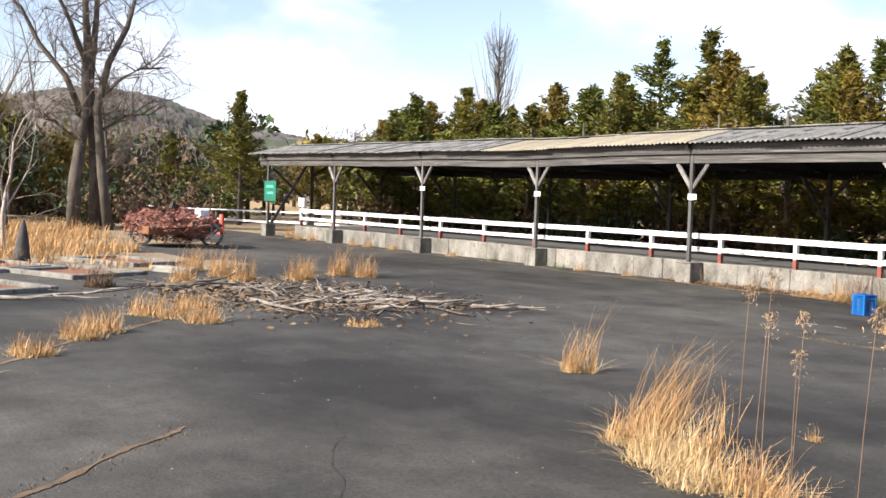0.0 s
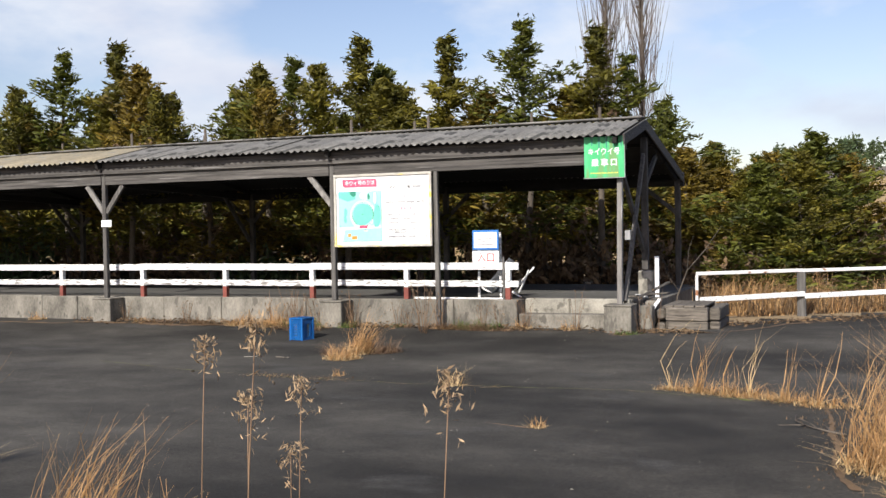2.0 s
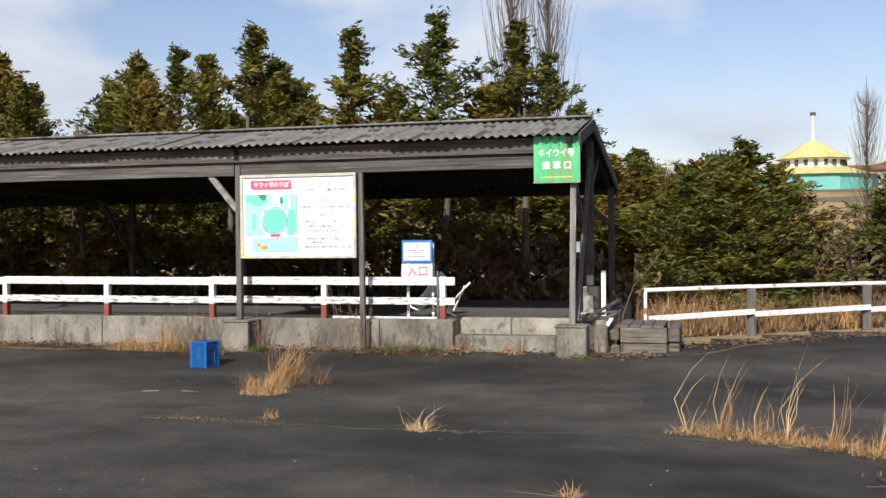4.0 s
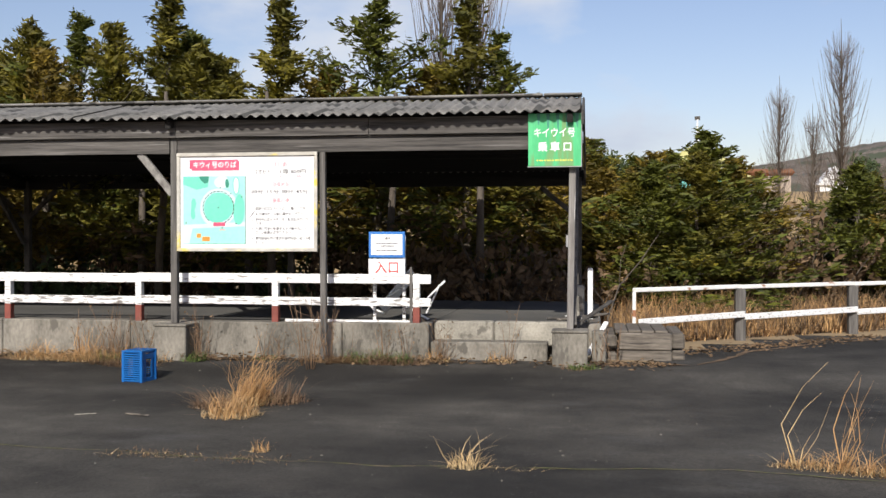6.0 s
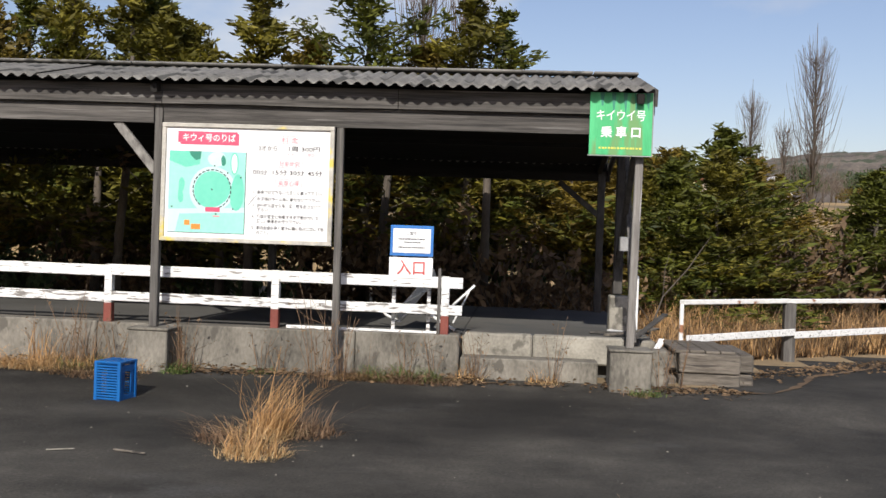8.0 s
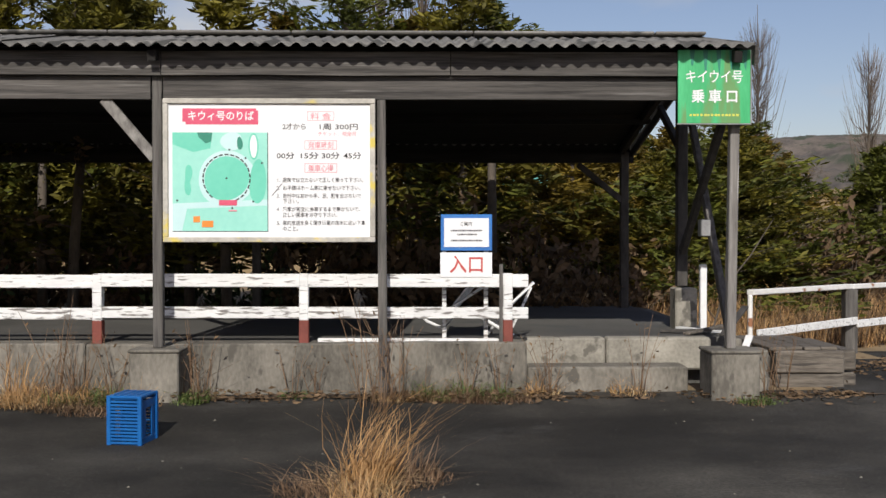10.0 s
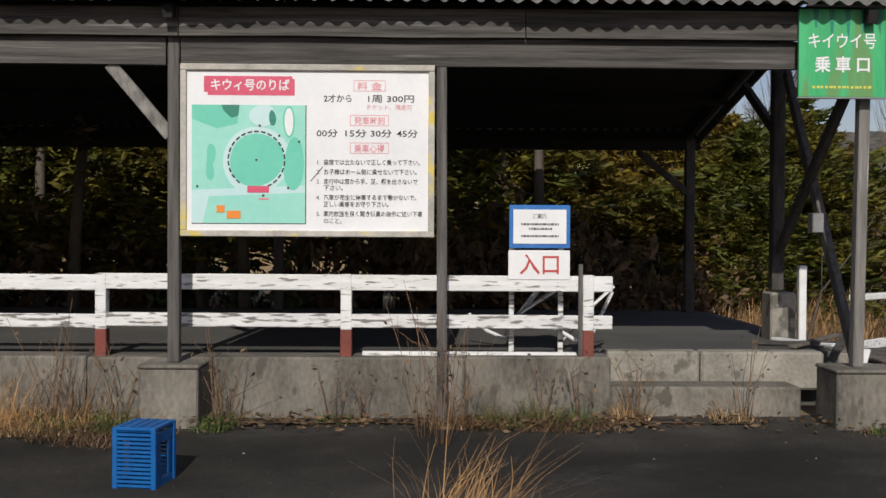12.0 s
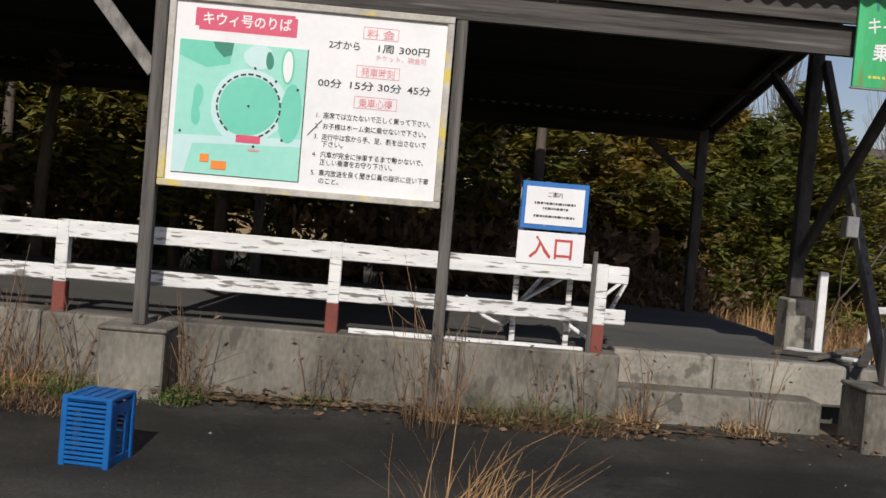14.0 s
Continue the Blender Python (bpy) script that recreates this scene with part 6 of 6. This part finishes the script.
for i, (x, y, h) in enumerate(((-44, 9.5, 7.5), (-48, 12, 8), (-41, 5.5, 6.5), (-52, 7, 8), (-46, 16, 7), (-58, 12, 8), (-53, 18, 7), (-35.5, 9.0, 5.0))):
    if i < 2:
        g = bare_tree(h, 30 + i, (TWIG_HAZE, BARK)[i], 0.12, "bare_tree", "grey-brown leafless tree at the wood's edge", 5, 3, 0.5, 0.2)
        g.location = (x, y, 0)
        BT = (BT + [g]) if i else [g]
    else:
        c = copy_thing(BT[i % 2], pose(x, y, 0, 0, 0, i * 70))
        c.scale = (h / 7.7,) * 3

def poplar(H, R, seed):
    """A narrow leafless poplar: many upright rods."""
    r = np.random.default_rng(seed)
    t = thing("bare_poplar", (0, 0, 0), "tall slender leafless poplar with upright twigs", "tree", "poplars")
    part("trunk", tubes_mesh("trunk", [tube([(0, 0, -0.1), (0.05, 0, H * 0.5), (0, 0, H)], [0.16, 0.09, 0.01], 6)], BARK), BARK, t)
    tb = []
    for i in range(210):
        f = r.uniform(0.1, 0.85)
        az, w = r.uniform(0, 6.28), R * r.uniform(0.3, 1.0) * (1 - 0.65 * f)
        top = min(H * (f + r.uniform(0.15, 0.4)), H * (0.99 - 0.1 * w))
        p0 = np.array([0, 0, f * H])
        p2 = np.array([w * math.cos(az), w * math.sin(az), top])
        p1 = np.array([w * 0.65 * math.cos(az), w * 0.65 * math.sin(az), p0[2] + (top - p0[2]) * 0.4])
        tb.append(tube([p0, p1, p2], [0.02, 0.014, 0.005], 3))
    part("crown", tubes_mesh("crown", tb, TWIG_HAZE), TWIG_HAZE, t)
    return t
pop = poplar(12.0, 2.3, 51)
pop.location = (-43.0, 36.3, 0)
for x, y, h, z in ((-7.2, 33.0, 12.5, 0), (-6.2, 33.5, 12.0, 0), (4.4, 49.0, 7.4, 0.8), (6.7, 48.6, 9.6, 0.8), (5.9, 50, 6.4, 0.8), (12.5, 52, 9, 1)):
    c = copy_thing(pop, pose(x, y, z, 0, 0, x * 50))
    c.scale = (h / 12.0 * (0.9 if y > 40 else 0.62),) * 2 + (h / 12.0,)

# ---- distance: woods, hills, pavilion ----
def round_tree(seed, material, H):
    r = np.random.default_rng(seed)
    t = thing("far_tree", (0, 0, 0), "distant dark evergreen tree" if material is not TWIG_HAZE else "distant bare brown tree", "tree", "distant woods")
    C, D = [], []
    for i in range(16):
        c = np.array([r.normal(0, 0.22), r.normal(0, 0.22), r.uniform(0.35, 0.85)]) * H
        for j in range(22):
            d = r.normal(0, 1, 3)
            d /= np.linalg.norm(d)
            C.append(c + d * H * 0.14)
            D.append(d)
    part("trunk", tubes_mesh("trunk", [tube([(0, 0, -0.2), (0, 0, H * 0.5), (0, 0, H * 0.8)], [0.03 * H, 0.02 * H, 0.006 * H], 6)], BARK), BARK, t)
    V, F = leaf_cloud(np.array(C), np.array(D), np.full(len(C), H * 0.085), 3, seed + 9, 0.9, 0.5 if material is not TWIG_HAZE else 0.12)
    part("crown", mesh_of("crown", V, F, material), material, t)
    return t
FAR = [round_tree(61, LEAF_DARK, 6.0), round_tree(62, LEAF_OLIVE, 5.5), round_tree(63, TWIG_HAZE, 6.0), round_tree(64, LEAF_BRONZE, 5.0)]
for j in range(150):
    rr = np.random.default_rng(1700 + j)
    an = radians(98 + 82 * (j + rr.uniform()) / 150)
    d = rr.uniform(50, 95)
    x, y = d * math.cos(an), d * math.sin(an)
    if y < 8 or x > -12:
        continue
    plant(FAR, int(rr.choice([0, 1, 2, 2, 3])), x, y, rr.uniform(0.75, 1.15), rr.uniform(0, 360))
for j in range(46):
    rr = np.random.default_rng(1900 + j)
    x, y = rr.uniform(-25, 45), rr.uniform(100, 135)
    if 2 < x < 15 and y < 132:
        continue
    plant(FAR, int(rr.choice([0, 0, 2, 2, 3])), x, y, rr.uniform(0.4, 0.75), rr.uniform(0, 360))

def ridge(name, a0, a1, dist, depth, heights, label, seed):
    """A wooded hill as a rough sheet: heights along the bearing a0..a1 (degrees)."""
    r = np.random.default_rng(seed)
    na, nd = 300, 46
    A = np.radians(np.linspace(a0, a1, na))
    hh = np.interp(np.linspace(0, 1, na), np.linspace(0, 1, len(heights)), heights)
    hh = np.convolve(np.pad(hh, 12, "edge"), np.ones(25) / 25, "valid")
    F_ = np.linspace(0, 1, nd)
    D = dist + depth * F_
    X_, Y_ = np.outer(np.cos(A), D), np.outer(np.sin(A), D)
    Z_ = np.outer(hh, np.sin(np.minimum(F_ * 1.15, 1) * math.pi / 2))
    for k in range(7):
        w, ph, an = 0.05 * 1.6 ** k, r.uniform(0, 6.28, 2), r.uniform(0, 3.14)
        Z_ += 0.9 / 1.25 ** k * np.sin(w * (X_ * math.cos(an) + Y_ * math.sin(an)) + ph[0]) * np.sin(w * 0.83 * (Y_ * math.cos(an) - X_ * math.sin(an)) + ph[1])
    Z_ += r.uniform(0, 1.1, Z_.shape)
    Z_[:, 0] = -3
    V = np.stack([X_, Y_, Z_], -1).reshape(-1, 3)
    F = [(i * nd + k, (i + 1) * nd + k, (i + 1) * nd + k + 1, i * nd + k + 1) for i in range(na - 1) for k in range(nd - 1)]
    return tagged(new(name, mesh_of(name, V, F, FOREST, True)), label, "hill", kind="structure")
ridge("backdrop_hill", 150, 182, 300, 130, (18, 23, 27, 35, 38.5, 33, 30, 28, 26, 24, 22), "wooded brown hill in the distance", 71)
ridge("backdrop_ridge", 60, 156, 150, 130, (20, 20, 16, 13, 13, 14, 15, 15, 15, 14, 14, 13), "low wooded ridge in the distance", 72)
ridge("backdrop_mountain", 50, 86, 700, 300, (62, 70, 80, 86, 88, 82, 66, 44), "bare grey-brown mountain far off", 73)

pav = thing("pavilion", (8.6, 124, 4.5), "round pavilion with yellow tiered roof and teal walls", "building")
def ring(name, r0, z0, r1, z1, material, n=10, parent=pav, label=""):
    bm = bmesh.new()
    lo = [bm.verts.new((8.6 + r0 * math.cos(6.283 * k / n), 124 + r0 * math.sin(6.283 * k / n), z0)) for k in range(n)]
    hi = [bm.verts.new((8.6 + r1 * math.cos(6.283 * k / n), 124 + r1 * math.sin(6.283 * k / n), z1)) for k in range(n)]
    for k in range(n):
        bm.faces.new((lo[k], lo[(k + 1) % n], hi[(k + 1) % n], hi[k]))
    bm.faces.new(lo[::-1])
    bm.faces.new(hi)
    return part(name, bm, material, parent, label)
ring("base_wall", 5.4, 1.0, 5.4, 5.0, PAINT_WHITE, label="white columned ground storey")
for k in range(20):
    a = 6.283 * k / 20
    c, s = math.cos(a), math.sin(a)
    part("column", beam_bm((8.6 + 6.1 * c, 124 + 6.1 * s, 2.0), (8.6 + 6.1 * c, 124 + 6.1 * s, 6.4), 0.35, 0.35, 0.03), PAINT_WHITE, pav)
ring("teal_band", 6.7, 6.4, 6.7, 8.2, TEAL, label="teal wall band")
ring("lower_roof", 7.2, 8.2, 4.0, 9.1, ROOF_YELLOW, label="lower yellow roof tier")
ring("drum", 3.3, 9.1, 3.3, 10.1, PAINT_WHITE, label="white lattice drum")
for k in range(20):
    a = 6.283 * k / 20
    part("drum_window", beam_bm((8.6 + 3.3 * math.cos(a), 124 + 3.3 * math.sin(a), 9.3), (8.6 + 3.3 * math.cos(a), 124 + 3.3 * math.sin(a), 9.9), 0.4, 0.2, 0.02), WOOD_DARK, pav)
ring("upper_roof", 4.1, 10.1, 0.25, 12.2, ROOF_YELLOW, label="upper yellow cone roof")
ring("spire", 0.18, 12.2, 0.06, 15.0, PAINT_WHITE, 8)
part("vane", box_bm((8.3, 123.95, 14.9), (8.9, 124.05, 15.3), 0.03), WOOD_DARK, pav)
hut = thing("far_house", (24, 125, 5), "small white gabled house far off", "house")
part("wall", box_bm((21.8, 124, 4.5), (25, 127, 7.6), 0.02), PAINT_WHITE, hut)
bm = bmesh.new()
vs = [bm.verts.new(p) for p in ((21.5, 123.7, 7.5), (25.3, 123.7, 7.5), (23.4, 123.7, 9.6), (21.5, 127.3, 7.5), (25.3, 127.3, 7.5), (23.4, 127.3, 9.6))]
for f in ((0, 1, 2), (3, 5, 4), (0, 2, 5, 3), (1, 4, 5, 2), (0, 3, 4, 1)):
    bm.faces.new([vs[i] for i in f])
part("roof", bm, PAINT_WHITE, hut)
pink = thing("far_barn", (17, 132, 5), "long reddish barn far off", "building")
part("wall", box_bm((13, 131, 4.5), (20, 135, 9.0), 0.02), BARK_PALE, pink)
part("roof", box_bm((12.6, 130.6, 9.0), (20.4, 135.4, 9.8), 0.3), RUST, pink)

# ---- corrugated roof sheets ----
def corrugated(x0, waves, y0, y1, z0, z1, material):
    """A wavy sheet: pitch 0.13 m along x, from the eave (y0, z0) to the ridge (y1, z1)."""
    pitch, amp, per = 0.13, 0.019, 6
    V, F = [], []
    n = waves * per + 1
    for i in range(n):
        dx = pitch * i / per
        w = amp * math.cos(2 * math.pi * i / per)
        for (y, z) in ((y0, z0), ((y0 + y1) / 2, (z0 + z1) / 2), (y1, z1)):
            V.append((dx, y, z + w))
    for (y, z) in ((y0, z0 - 0.008),):
        for i in range(n):
            V.append((pitch * i / per, y, z + amp * math.cos(2 * math.pi * i / per)))
    for i in range(n - 1):
        for k in range(2):
            F.append((3 * i + k, 3 * (i + 1) + k, 3 * (i + 1) + k + 1, 3 * i + k + 1))
        F.append((3 * n + i, 3 * n + i + 1, 3 * (i + 1), 3 * i))
    return mesh_of("roof_sheet", V, F, material, True)

SHEETS = {}
o = ORIGIN[shed]
xs = np.arange(-34.75, -3.2, 0.91)
for j, x in enumerate(xs):
    x = x - 0.41
    tan = -21.5 < x < -13.6
    for side, (y0, y1, z0, z1) in (("front", (17.72, 19.44, 3.085, 3.47)), ("rear", (23.2, 19.4, 2.72, 3.47))):
        key = (side, tan and side == "front")
        if key not in SHEETS:
            SHEETS[key] = corrugated(0, 7, y0, y1, z0, z1, ROOFING_TAN if key[1] else ROOFING)
        ob = part("roof_sheet", SHEETS[key], None, shed)
        ob.location = (x - o.x, -o.y + 0.02 * math.sin(j * 2.1) * (side == "front"), -o.z + sag(x + 0.45) + 0.006 * math.sin(j * 1.7) + 0.003 * (j % 2))
for j, x in enumerate(xs[::2]):
    b = part("ridge_cap", beam_bm((x, 19.42, 3.5 + sag(x)), (min(x + 1.81, -3.3), 19.42, 3.5 + sag(x + 0.9)), 0.26, 0.03, 0.01), ROOFING, shed)
